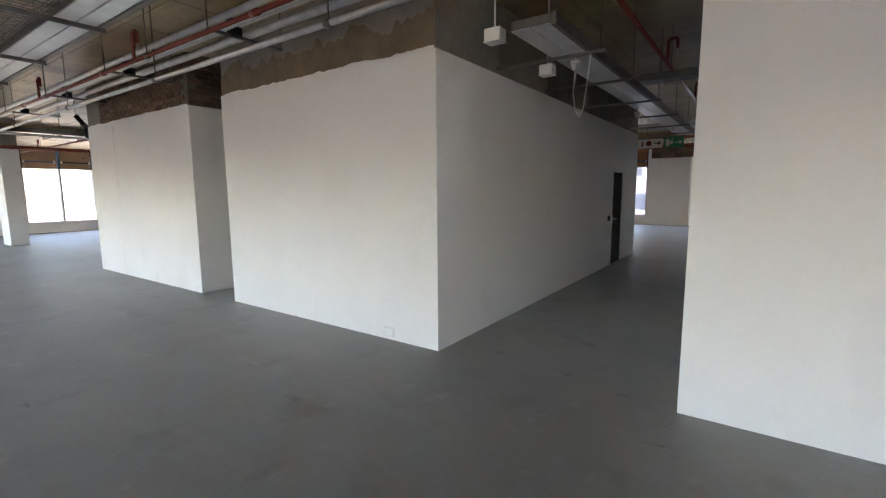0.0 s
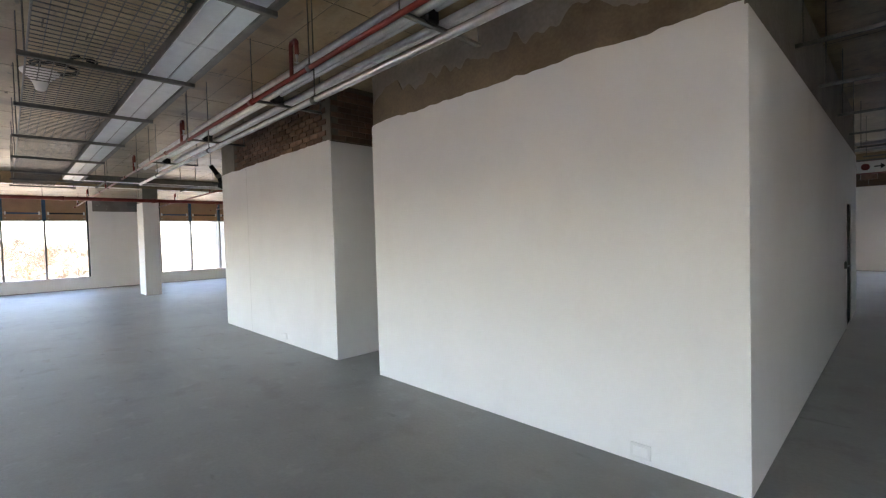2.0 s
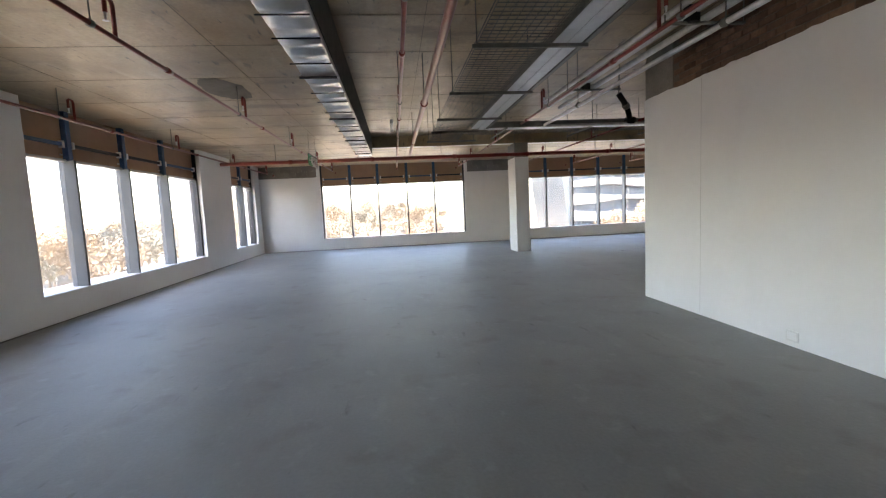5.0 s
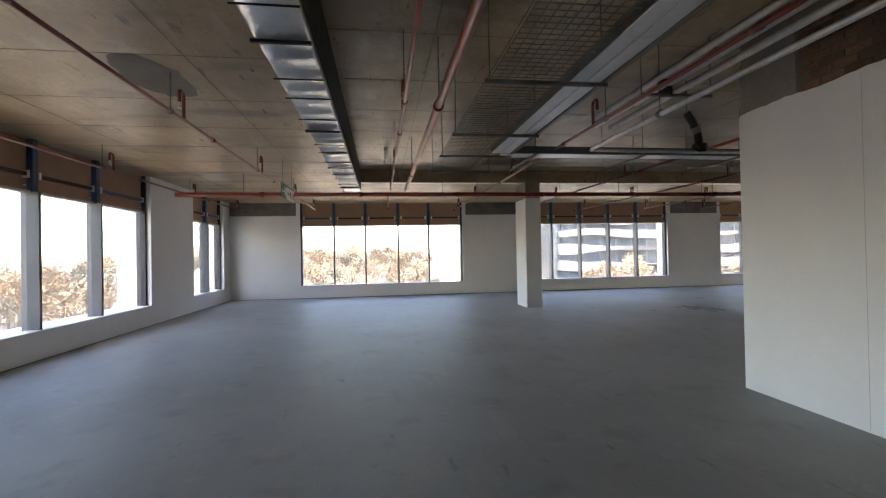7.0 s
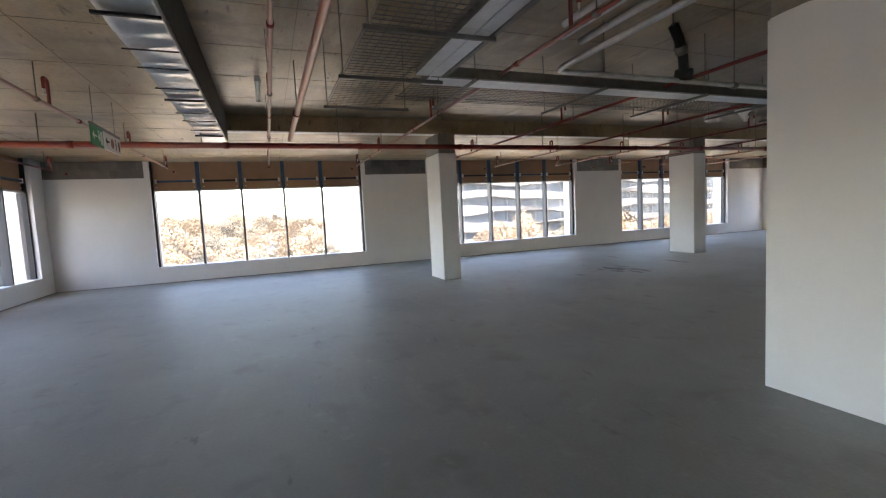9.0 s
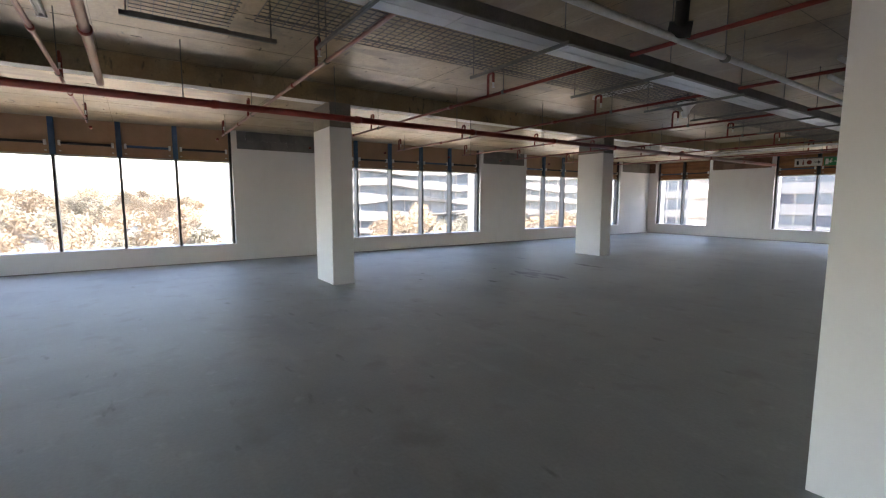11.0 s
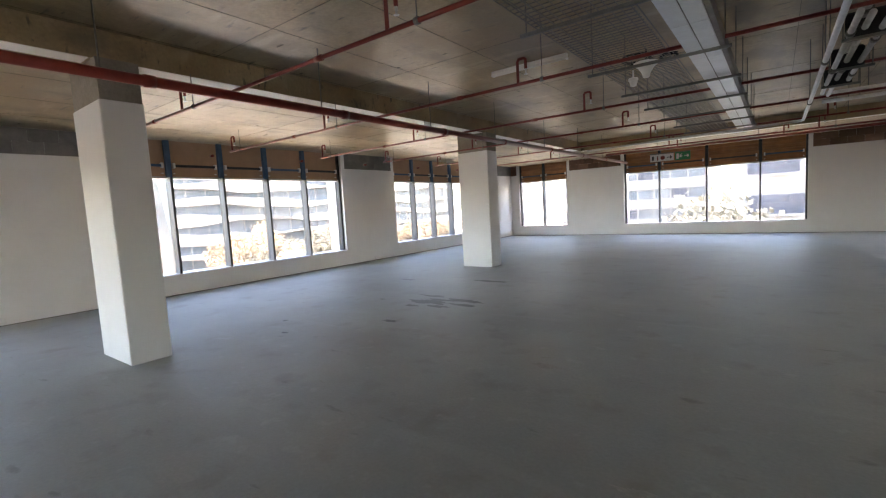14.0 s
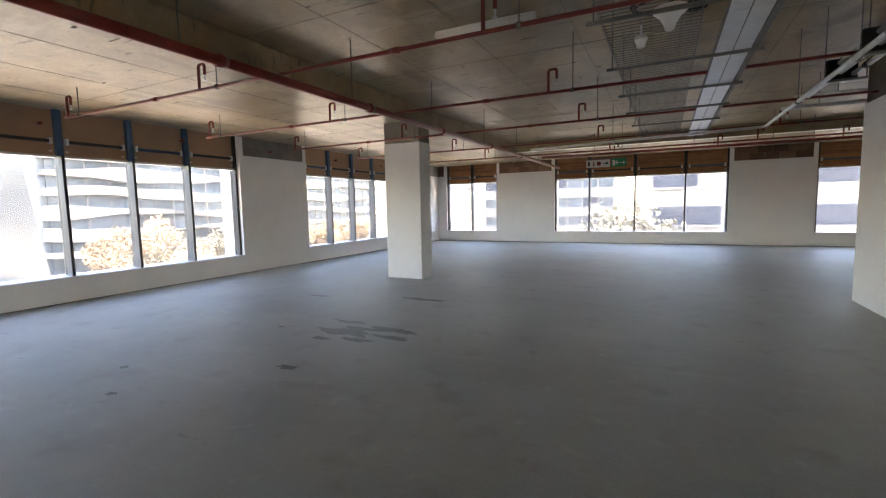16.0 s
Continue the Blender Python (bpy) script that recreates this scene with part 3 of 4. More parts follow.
def strut(a, b, z, tops):
    """A slotted channel across a tray, hung on two rods."""
    h = thing("strut_hanger", ((a[0] + b[0]) / 2, (a[1] + b[1]) / 2, z), "steel channel hanger on two threaded rods", "hanger", "channel hangers under the slab")
    if abs(a[0] - b[0]) > abs(a[1] - b[1]):
        part("channel", boxed(a[0], b[0], a[1] - 0.014, a[1] + 0.014, z - 0.03, z, bevel=0.003), STEEL, h)
    else:
        part("channel", boxed(a[0] - 0.016, a[0] + 0.016, a[1], b[1], z - 0.034, z, bevel=0.003), STEEL, h)
    for p, q in ((a, b), (b, a)):
        x, y = p[0] + (q[0] - p[0]) * 0.04, p[1] + (q[1] - p[1]) * 0.04
        part("threaded_rod", tube(bmesh.new(), [(x, y, z - 0.03), (x, y, tops)], 0.006, 6), STEEL, h)


def trunk_run(axis, u0, u1, v0, v1, z, label, lid=None, pitch=1.2):
    """Flat galvanised trunking: lids with a seam down the middle and folded edges."""
    t = thing("cable_trunking", ((u0 + u1) / 2, (v0 + v1) / 2, z) if axis == "x" else ((v0 + v1) / 2, (u0 + u1) / 2, z), label, "trunking")

    def B(a0, a1, b0, b1, z0, z1, bevel=0.0):
        return boxed(a0, a1, b0, b1, z0, z1, bevel=bevel) if axis == "x" else boxed(b0, b1, a0, a1, z0, z1, bevel=bevel)

    mid = (v0 + v1) / 2
    u = u0
    while u < u1 - 0.05:
        e = min(u1, u + pitch)
        for a, b in ((v0 + 0.004, mid - 0.006), (mid + 0.006, v1 - 0.004)):
            part("lid", B(u + 0.004, e - 0.004, a, b, z, z + 0.012, 0.002), lid or LID, t, "galvanised lid")
        u = e
    part("tray_body", B(u0, u1, v0, v1, z + 0.013, z + 0.09, 0.003), STEEL, t)
    part("side_rail", B(u0, u1, v1 + 0.002, v1 + 0.05, z - 0.01, z + 0.1, 0.004), STEEL, t)
    return t


mesh_tray("mesh_tray", -14.5, 3.0, -0.1, 0.56, 3.05, "steel wire mesh cable tray hung under the slab")
mesh_tray("mesh_tray", -14.42, -13.66, 0.75, 14.0, 3.13, "steel wire mesh cable tray hung under the slab")
trunk_run("x", -13.1, 3.0, 0.6, 0.88, 3.04, "galvanised cable trunking with pale lids")
trunk_run("y", 0.8, 14.1, -13.5, -13.2, 3.07, "galvanised cable trunking with pale lids")
for x in (-14.45, -13.2, -12.0, -10.3, -8.6, -7.0, -5.5, -3.9, -2.3, -0.7, 0.9):
    strut((x, -0.16), (x, 0.93), 3.03, SLABZ)
for y in (1.3, 3.05, 4.75, 6.45, 7.85, 9.2, 10.5, 11.8, 13.1):
    strut((-14.5, y), (-13.1, y), 3.06, SLABZ)

# ---- conduits along the core ----
rack = thing("conduit_bundle", (-5, 2.0, 3.3), "bundle of galvanised conduits running along the core wall", "conduits")
for y, z, r, e in ((1.76, 3.3, 0.032, -12.2), (1.88, 3.27, 0.03, -12.4), (1.99, 3.31, 0.026, -11.6), (2.1, 3.25, 0.034, -12.4), (2.22, 3.3, 0.026, -11.4)):
    smooth(part("conduit", tube(bmesh.new(), [(3, y, z), (e, y, z)], r, 10), ZINC, rack, "galvanised conduit"))
for x in (-11.0, -8.6, -6.2, -3.7, -1.3, 1.0):
    part("rack_bar", boxed(x - 0.02, x + 0.02, 1.68, 2.5, 3.19, 3.215, bevel=0.003), STEEL, rack, "steel support bar")
    part("clamp", boxed(x - 0.05, x + 0.05, 1.9, 2.02, 3.2, 3.36, bevel=0.012), BLACK, rack, "black pipe clamp")
    for y in (1.69, 2.49):
        part("hanger_rod", tube(bmesh.new(), [(x, y, 3.2), (x, y, SLABZ)], 0.006, 6), STEEL, rack)
water = thing("galvanised_pipe", (-12.35, 1.8, 2.93), "galvanised water pipe turning a corner under the slab", "pipe")
smooth(part("pipe", tube(bmesh.new(), [(3, 1.76, 2.95), (-12.25, 1.76, 2.93), (-12.33, 1.79, 2.93), (-12.35, 1.88, 2.93), (-12.35, 12.3, 2.92), (-12.38, 12.4, 2.92), (-12.5, 12.45, 2.92), (-16.8, 13.2, 2.92)], 0.026, 12), ZINC, water))
for x in (-10.8, -7.9, -5.0, -2.1):
    part("ring_hanger", tube(bmesh.new(), [(x, 1.76, 2.96), (x, 1.76, SLABZ)], 0.006, 6), STEEL, water)
    smooth(part("clamp", tube(bmesh.new(), [(x - 0.03, 1.76, 2.94), (x + 0.03, 1.76, 2.94)], 0.036, 12), STEEL, water))
for y in (4.2, 7.4, 10.2):
    part("ring_hanger", tube(bmesh.new(), [(-12.35, y, 2.94), (-12.35, y, SLABZ)], 0.006, 6), STEEL, water)
    smooth(part("clamp", tube(bmesh.new(), [(-12.35, y - 0.03, 2.92), (-12.35, y + 0.03, 2.92)], 0.036, 12), STEEL, water))
rack2 = thing("conduit_bundle", (-11.6, 9, 3.3), "bundle of bright galvanised conduits beside the core", "conduits")
for x, z, y0, y1 in ((-12.2, 3.05, 6.3, 10.3), (-12.09, 3.1, 6.6, 10.9), (-12.1, 3.21, 6.2, 9.6), (-11.97, 3.07, 6.8, 9.9)):
    smooth(part("conduit", tube(bmesh.new(), [(x, y0, z), (x, y1, z)], 0.028, 10), ZINC, rack2, "galvanised conduit"))
    for y in (y0 + 0.6, y0 + 2.3):
        smooth(part("coupler", tube(bmesh.new(), [(x, y, z), (x, y + 0.09, z)], 0.04, 10), STEEL, rack2, "dull conduit coupler"))
for y in (7.0, 8.4, 9.5):
    part("rack_bar", boxed(-12.26, -11.85, y - 0.02, y + 0.02, 2.985, 3.012, bevel=0.003), STEEL, rack2)
    part("clamp", boxed(-12.23, -11.93, y + 0.05, y + 0.12, 3.0, 3.26, bevel=0.02), BLACK, rack2, "black pipe clamp")
    for x in (-12.25, -11.87):
        part("hanger_rod", tube(bmesh.new(), [(x, y, 3.0), (x, y, SLABZ)], 0.006, 6), STEEL, rack2)
for y in (11.9, 12.9):
    cross = thing("galvanised_pipe", (-10, y, 3.28), "galvanised pipe running past the core corner", "pipe", "pipes past the core corner")
    smooth(part("pipe", tube(bmesh.new(), [(-12.05, y, 3.28), (2, y, 3.28)], 0.035, 10), ZINC, cross))
    for x in (-11.5, -9, -6, -3):
        part("hanger_rod", tube(bmesh.new(), [(x, y, 3.3), (x, y, SLABZ)], 0.006, 6), STEEL, cross)
valve = thing("hanging_valve", (-12.25, 3.33, 3.15), "black flexible drain connector hanging from the pipes", "valve")
smooth(part("hose", tube(bmesh.new(), [(-12.2, 3.1, 3.42), (-12.22, 3.2, 3.3), (-12.26, 3.3, 3.15), (-12.3, 3.36, 3.0)], 0.05, 10), BLACK, valve))
smooth(part("nozzle", tube(bmesh.new(), [(-12.38, 3.33, 2.99), (-12.24, 3.41, 2.97)], 0.06, 10), BLACK, valve))
smooth(part("collar", tube(bmesh.new(), [(-12.24, 3.24, 3.25), (-12.26, 3.29, 3.18)], 0.066, 10), STEEL, valve))
part("hanger_rod", tube(bmesh.new(), [(-12.2, 3.1, 3.4), (-12.2, 3.1, SLABZ)], 0.008, 6), STEEL, valve)

# ---- devices on the trays ----
def coil(parent, x, y, z, r, turns, seed):
    rnd = random.Random(seed)
    pts = []
    for i in range(turns * 14):
        a = 2 * math.pi * i / 14
        rr = r * (1 + 0.12 * math.sin(i * 0.37 + seed))
        pts.append((x + rr * math.cos(a), y + rr * math.sin(a), z + 0.012 * (i / 14) + rnd.uniform(-0.004, 0.004)))
    smooth(part("cable_coil", tube(bmesh.new(), pts, 0.008, 6), BLACK, parent, "black coiled cable"))


def dome(x, y, z, label):
    d = thing("ceiling_device", (x, y, z), label, "antenna")
    smooth(part("cone", lathe(bmesh.new(), (x, y, z), [(0.02, -0.1), (0.035, -0.09), (0.045, -0.05), (0.075, 0.0), (0.125, 0.045), (0.13, 0.06), (0.02, 0.07)], 20), WHITE, d, "white plastic cone"))
    part("stem", tube(bmesh.new(), [(x, y, z + 0.06), (x, y, z + 0.2)], 0.01, 6), BLACK, d)
    coil(d, x - 0.12, y + 0.1, z + 0.13, 0.15, 3, 1)
    coil(d, x + 0.18, y + 0.28, z + 0.14, 0.09, 2, 4)
    return d


dome(-13.9, 6.57, 3.03, "white cone antenna with coiled black cable on the mesh tray")
dome(-6.33, 0.0, 3.09, "white cone antenna with coiled black cable on the mesh tray")


def detector(x, y, z, tail):
    d = thing("smoke_detector", (x, y, z), "round white smoke detector hanging under the tray", "detector", "smoke detectors")
    smooth(part("base", lathe(bmesh.new(), (x, y, z), [(0.055, 0.03), (0.055, 0.06), (0.03, 0.065)], 16), WHITE, d))
    smooth(part("sensor", lathe(bmesh.new(), (x, y, z), [(0.02, -0.035), (0.034, -0.03), (0.04, 0.0), (0.05, 0.029)], 16), WHITE, d))
    part("stem", tube(bmesh.new(), [(x, y, z + 0.06), (x, y, z + tail)], 0.01, 6), WHITE, d)


detector(-14.12, 6.93, 2.98, 0.15)
detector(-1.04, 4.2, 2.97, 0.12)
detector(-1.2, 7.9, 2.95, 0.14)
detector(-1.0, 10.4, 2.95, 0.14)


def batten(x0, x1, y, z=SLABZ):
    b = thing("batten_light", ((x0 + x1) / 2, y, z), "unlit white fluorescent batten fixed to the slab", "light fitting", "batten lights")
    part("housing", boxed(x0, x1, y - 0.035, y + 0.035, z - 0.05, z - 0.002, bevel=0.006), WHITE, b)
    for s in (-0.03, 0.03):
        smooth(part("lamp_tube", tube(bmesh.new(), [(x0 + 0.03, y + s, z - 0.068), (x1 - 0.03, y + s, z - 0.068)], 0.013, 8), WHITE, b))
    for x in (x0, x1 - 0.03):
        part("end_cap", boxed(x, x + 0.03, y - 0.05, y + 0.05, z - 0.085, z - 0.05, bevel=0.004), WHITE, b)


batten(-17.5, -16.2, -0.9)
batten(-16.6, -15.3, 7.95)
batten(-0.1, 0.05, 8.0)


def exit_sign(x, y, z, face):
    """White pictogram plate and green running-man plate on one hanging bar; face: +1 or -1 along y."""
    s = thing("exit_sign", (x, y, z), "hanging white and green emergency exit sign", "sign", "exit signs")
    part("plate", boxed(x - 0.8, x - 0.06, y - 0.008, y + 0.008, z - 0.12, z + 0.12, bevel=0.003), WHITE, s, "white pictogram plate")
    part("green_plate", boxed(x - 0.02, x + 0.44, y - 0.008, y + 0.008, z - 0.13, z + 0.13, bevel=0.003), GREEN, s, "green running figure plate")
    part("bar", boxed(x - 0.8, x + 0.44, y - 0.012, y + 0.012, z + 0.13, z + 0.16), STEEL, s)
    for px in (x - 0.6, x + 0.3):
        part("chain", tube(bmesh.new(), [(px, y, z + 0.15), (px, y, slab_at(px, y))], 0.004, 5), STEEL, s)
    for f in (-1, 1):
        yy = y + f * 0.0105

        def P(nm, u0, u1, z0, z1, m):
            part(nm, boxed(x + u0, x + u1, yy - 0.0015, yy + 0.0015, z + z0, z + z1), m, s)
        P("symbol", -0.74, -0.68, -0.07, 0.07, BLACK)
        P("symbol", -0.58, -0.54, -0.08, 0.04, RED)
        P("symbol", -0.575, -0.545, 0.05, 0.08, BLACK)
        part("symbol", tube(bmesh.new(), [(x - 0.4, yy - 0.0015, z), (x - 0.4, yy + 0.0015, z)], 0.07, 16), RED, s)
        P("arrow_shaft", -0.27, -0.15, -0.012, 0.012, BLACK)
        bm = bmesh.new()
        vs = [bm.verts.new((x + u, yy + f * 0.001, z + w)) for u, w in ((-0.17, -0.06), (-0.1, 0.0), (-0.17, 0.06))]
        bm.faces.new(vs)
        part("arrow_head", bm, BLACK, s)
        P("door_symbol", 0.02, 0.1, -0.09, 0.09, WHITE)
        P("figure", 0.13, 0.17, -0.05, 0.05, WHITE)
        P("figure", 0.1, 0.21, -0.015, 0.01, WHITE)
        P("figure", 0.16, 0.19, 0.06, 0.09, WHITE)
        P("arrow_shaft", 0.24, 0.36, -0.012, 0.012, WHITE)
        bm = bmesh.new()
        vs = [bm.verts.new((x + u, yy + f * 0.001, z + w)) for u, w in ((0.34, -0.06), (0.41, 0.0), (0.34, 0.06))]
        bm.faces.new(vs)
        part("arrow_head", bm, WHITE, s)


exit_sign(-15.5, 18.2, 2.92, -1)
exit_sign(-16.2, -2.95, 2.88, 1)
exit_sign(-1.5, 12.6, 2.88, -1)

# ---- corridor ----
trunk_run("y", 3.2, 13.0, -1.3, -0.92, 3.1, "pale steel cable trunking above the corridor")
for y in (4.08, 5.5, 7.2, 8.9, 10.6, 12.2):
    strut((-1.92, y), (-0.7, y), 3.07, SLABZ)
for x, y in ((-1.27, 2.85), (-1.34, 4.17)):
    jb = thing("junction_box", (x, y, 2.98), "white plastic junction box hanging over the corridor", "junction box", "junction boxes")
    part("box", boxed(x - 0.075, x + 0.075, y - 0.06, y + 0.06, 2.93, 3.03, bevel=0.008), WHITE, jb)
    part("lid", boxed(x - 0.08, x + 0.08, y - 0.065, y + 0.065, 2.918, 2.93, bevel=0.004), WHITE, jb)
    part("conduit_stub", tube(bmesh.new(), [(x, y, 3.03), (x, y, SLABZ)], 0.008, 6), WHITE, jb)
loop = thing("loose_cable", (-0.95, 4.1, 2.7), "white loose cable looping down over the corridor", "cable")
for s in (0, 1):
    smooth(part("cable", tube(bmesh.new(), [(-1.03 + s * 0.02, 4.18, 3.0), (-1.04, 4.15, 2.7), (-1.0, 4.12, 2.5), (-0.95 + 0.02 * s, 4.1, 2.44 + 0.02 * s), (-0.9, 4.08, 2.52), (-0.86, 4.06, 2.8), (-0.84, 4.08, 3.06)], 0.006, 6), WHITE, loop))
cpipe = thing("sprinkler_pipe", (-0.4, 5, 3.2), "red sprinkler branch pipe above the corridor", "pipe", "sprinkler branch pipes")
smooth(part("pipe", tube(bmesh.new(), [(-0.45, 2.2, 3.3), (-0.45, 12.8, 3.3)], 0.024, 10), RED, cpipe))
for y in (3.2, 6.0, 9.0, 12.0):
    sprinkler(cpipe, -0.45, y, 3.3)
    rod(cpipe, -0.45, y + 0.3, 3.3, SLABZ)
cross_duct = thing("air_duct", (-0.1, 6.55, 3.25), "silver rectangular duct crossing above the corridor", "duct")
part("sleeve", boxed(-0.88, 0.24, 6.4, 6.7, 3.2, 3.3, bevel=0.01), STEEL, cross_duct)
for x in (-0.6, -0.05):
    part("flange", boxed(x, x + 0.03, 6.37, 6.73, 3.18, 3.32), STEEL, cross_duct)
    part("hanger_rod", tube(bmesh.new(), [(x + 0.015, 6.38, 3.3), (x + 0.015, 6.38, SLABZ)], 0.006, 6), STEEL, cross_duct)


def door(name, x, y0, y1, h, depth, leaf, label, side, frame_mat=PAINT):
    """A door in a wall that runs along y. side: +1 when the passage lies towards +x of the wall face x."""
    d = thing(name, (x, (y0 + y1) / 2, 0), label, "door", kind="structure")
    a, b = x + 0.012 * side, x - (T - 0.01) * side
    fr = box(boxed(a, b, y0 + 0.002, y0 + 0.05, 0, h - 0.002), a, b, y1 - 0.05, y1 - 0.002, 0, h - 0.002)
    box(fr, a, b, y0 + 0.05, y1 - 0.05, h - 0.05, h - 0.002)
    part("door_frame", fr, frame_mat, d, "white painted door frame")
    if leaf is None:
        return
    lx = x - depth * side
    lf = part("door_leaf", boxed(lx, lx - 0.04 * side, y0 + 0.054, y1 - 0.054, 0.008, h - 0.054, bevel=0.003), leaf, d)
    hy = y0 + 0.12
    smooth(part("door_handle", tube(bmesh.new(), [(lx, hy, 1.02), (lx + 0.05 * side, hy, 1.02), (lx + 0.055 * side, hy + 0.01, 1.02), (lx + 0.055 * side, hy + 0.12, 1.02)], 0.01, 8), ZINC, lf, "steel lever handle"))
    part("escutcheon", boxed(lx + 0.004 * side, lx, hy - 0.025, hy + 0.025, 0.9, 1.1), ZINC, lf)


# black leaves here paint the dark of open doorways; door_2 is a real leaf
door("door_1", -2.0, 9.52, 10.42, 2.1, 0.004, DOORSHADE, "white-framed open doorway, its dark painted as a black leaf", 1)
door("door_2", 0.26, 6.1, 7.05, 2.4, 0.02, DOORGREY, "closed grey steel door", -1, DOORGREY)
door("door_3", 0.26, 7.3, 8.3, 2.4, 0.02, DOORSHADE, "dark doorway in the white corridor wall, shade painted as a leaf", -1, DARKFRAME)
door("door_4", -6.86, 4.17, 5.02, 2.1, 0.12, DOORSHADE, "dark doorway inside the recess, shade painted as a leaf", 1, DARKFRAME)
lever = thing("door_closer_box", (-1.985, 9.3, 1.05), "small dark access reader beside the core's dark doorway", "switch")
part("plate", boxed(-2.0, -1.965, 9.24, 9.34, 1.0, 1.11, bevel=0.006), BLACK, lever)


def socket(x, y, axis, sgn, z=0.09, w=0.075):
    s = thing("wall_socket", (x, y, z), "white blank socket plate low on the wall", "socket", "socket plates")
    if axis == "y":
        part("plate", boxed(x - w, x + w, y, y + sgn * 0.012, z - 0.055, z + 0.055, bevel=0.004), WHITE, s)
        part("cover", boxed(x - w * 0.7, x + w * 0.7, y + sgn * 0.012, y + sgn * 0.016, z - 0.035, z + 0.035), PAINT, s)
    else:
        part("plate", boxed(x, x + sgn * 0.012, y - w, y + w, z - 0.055, z + 0.055, bevel=0.004), WHITE, s)
        part("cover", boxed(x + sgn * 0.012, x + sgn * 0.016, y - w * 0.7, y + w * 0.7, z - 0.035, z + 0.035), PAINT, s)


socket(-2.68, 3.0, "y", -1)
socket(-8.5, 3.0, "y", -1, 0.11)
for y in (2.66, 4.16, 12.0):
    socket(XW, y, "x", 1)
for x in (-19.0, -18.4, -10.8):
    socket(x, YS, "y", 1)
for x in (-19.5, -10.6):
    socket(x, YN, "y", -1)
# hairline panel joint in the white core wall
setting("trim", boxed(-9.9, -9.896, 2.9985, 3.0, 0.02, WHITETOP), HAIR, "hairline joint in the white core wall", "trim")

# pale strip along the edge of the slab step
for y0, y1 in ((-2.0, 2.98), (3.47, 11.33), (11.87, 18.4)):
    setting("trim", boxed(STEPX - 0.26, STEPX - 0.004, y0, y1, SOFFIT - 0.006, SOFFIT + 0.01), PAINT, "pale strip along the slab step", "trim")
setting("trim", boxed(STEPX, 3.0, STEPN + 0.004, STEPN + 0.24, SOFFIT - 0.006, SOFFIT + 0.01), PAINT, "pale strip along the north slab step", "trim")

# ---- outside ----
GROUND = -14.0
setting("ground", boxed(-1800, 1800, -1800, 1800, GROUND - 0.5, GROUND), material("dry_ground", (0.36, 0.3, 0.21), 0.95, var=0.4, scale=0.04, fine=0.6, bump=0), "dry pale ground far below the windows", "ground")
PAVING = material("pale_paving", (0.66, 0.59, 0.49), 0.9, var=0.15, scale=0.3, fine=4, bump=0)
setting("pavement", boxed(-66, -24.6, -8, 64, GROUND, GROUND + 0.12), PAVING, "pale sunlit paved court beside the building", "pavement")
setting("pavement", boxed(-24.6, 40, 24, 56, GROUND, GROUND + 0.12), PAVING, "pale sunlit paved street beside the building", "pavement")
LEAF = material("autumn_leaves", (0.27, 0.205, 0.135), 0.8, var=0.4, scale=0.5, fine=3, bump=0, rand=0.3)
LEAF2 = material("green_leaves", (0.165, 0.158, 0.118), 0.8, var=0.4, scale=0.5, fine=3, bump=0, rand=0.3)
BARK = material("bark", (0.2, 0.165, 0.13), 0.9, var=0.3, scale=3)
RENDERED = material("pale_render", (0.42, 0.4, 0.37), 0.85, var=0.1, scale=0.3, fine=4, bump=0)
BAND = material("white_band", (0.24, 0.24, 0.235), 0.6, var=0.06, scale=0.3, fine=4, bump=0)
TOWER = material("beige_tower", (0.28, 0.26, 0.24), 0.85, var=0.12, scale=0.3, fine=4, bump=0)
PANEG = material("blue_glass", (0.1, 0.125, 0.145), 0.25, 0.0, var=0.3, scale=0.4, fine=3, bump=0)
VOID = material("dark_opening", (0.05, 0.06, 0.08), 0.7, var=0.3, scale=0.5)
ROOF = material("roof", (0.36, 0.33, 0.3), 0.85, var=0.2, scale=0.5, fine=4, bump=0)


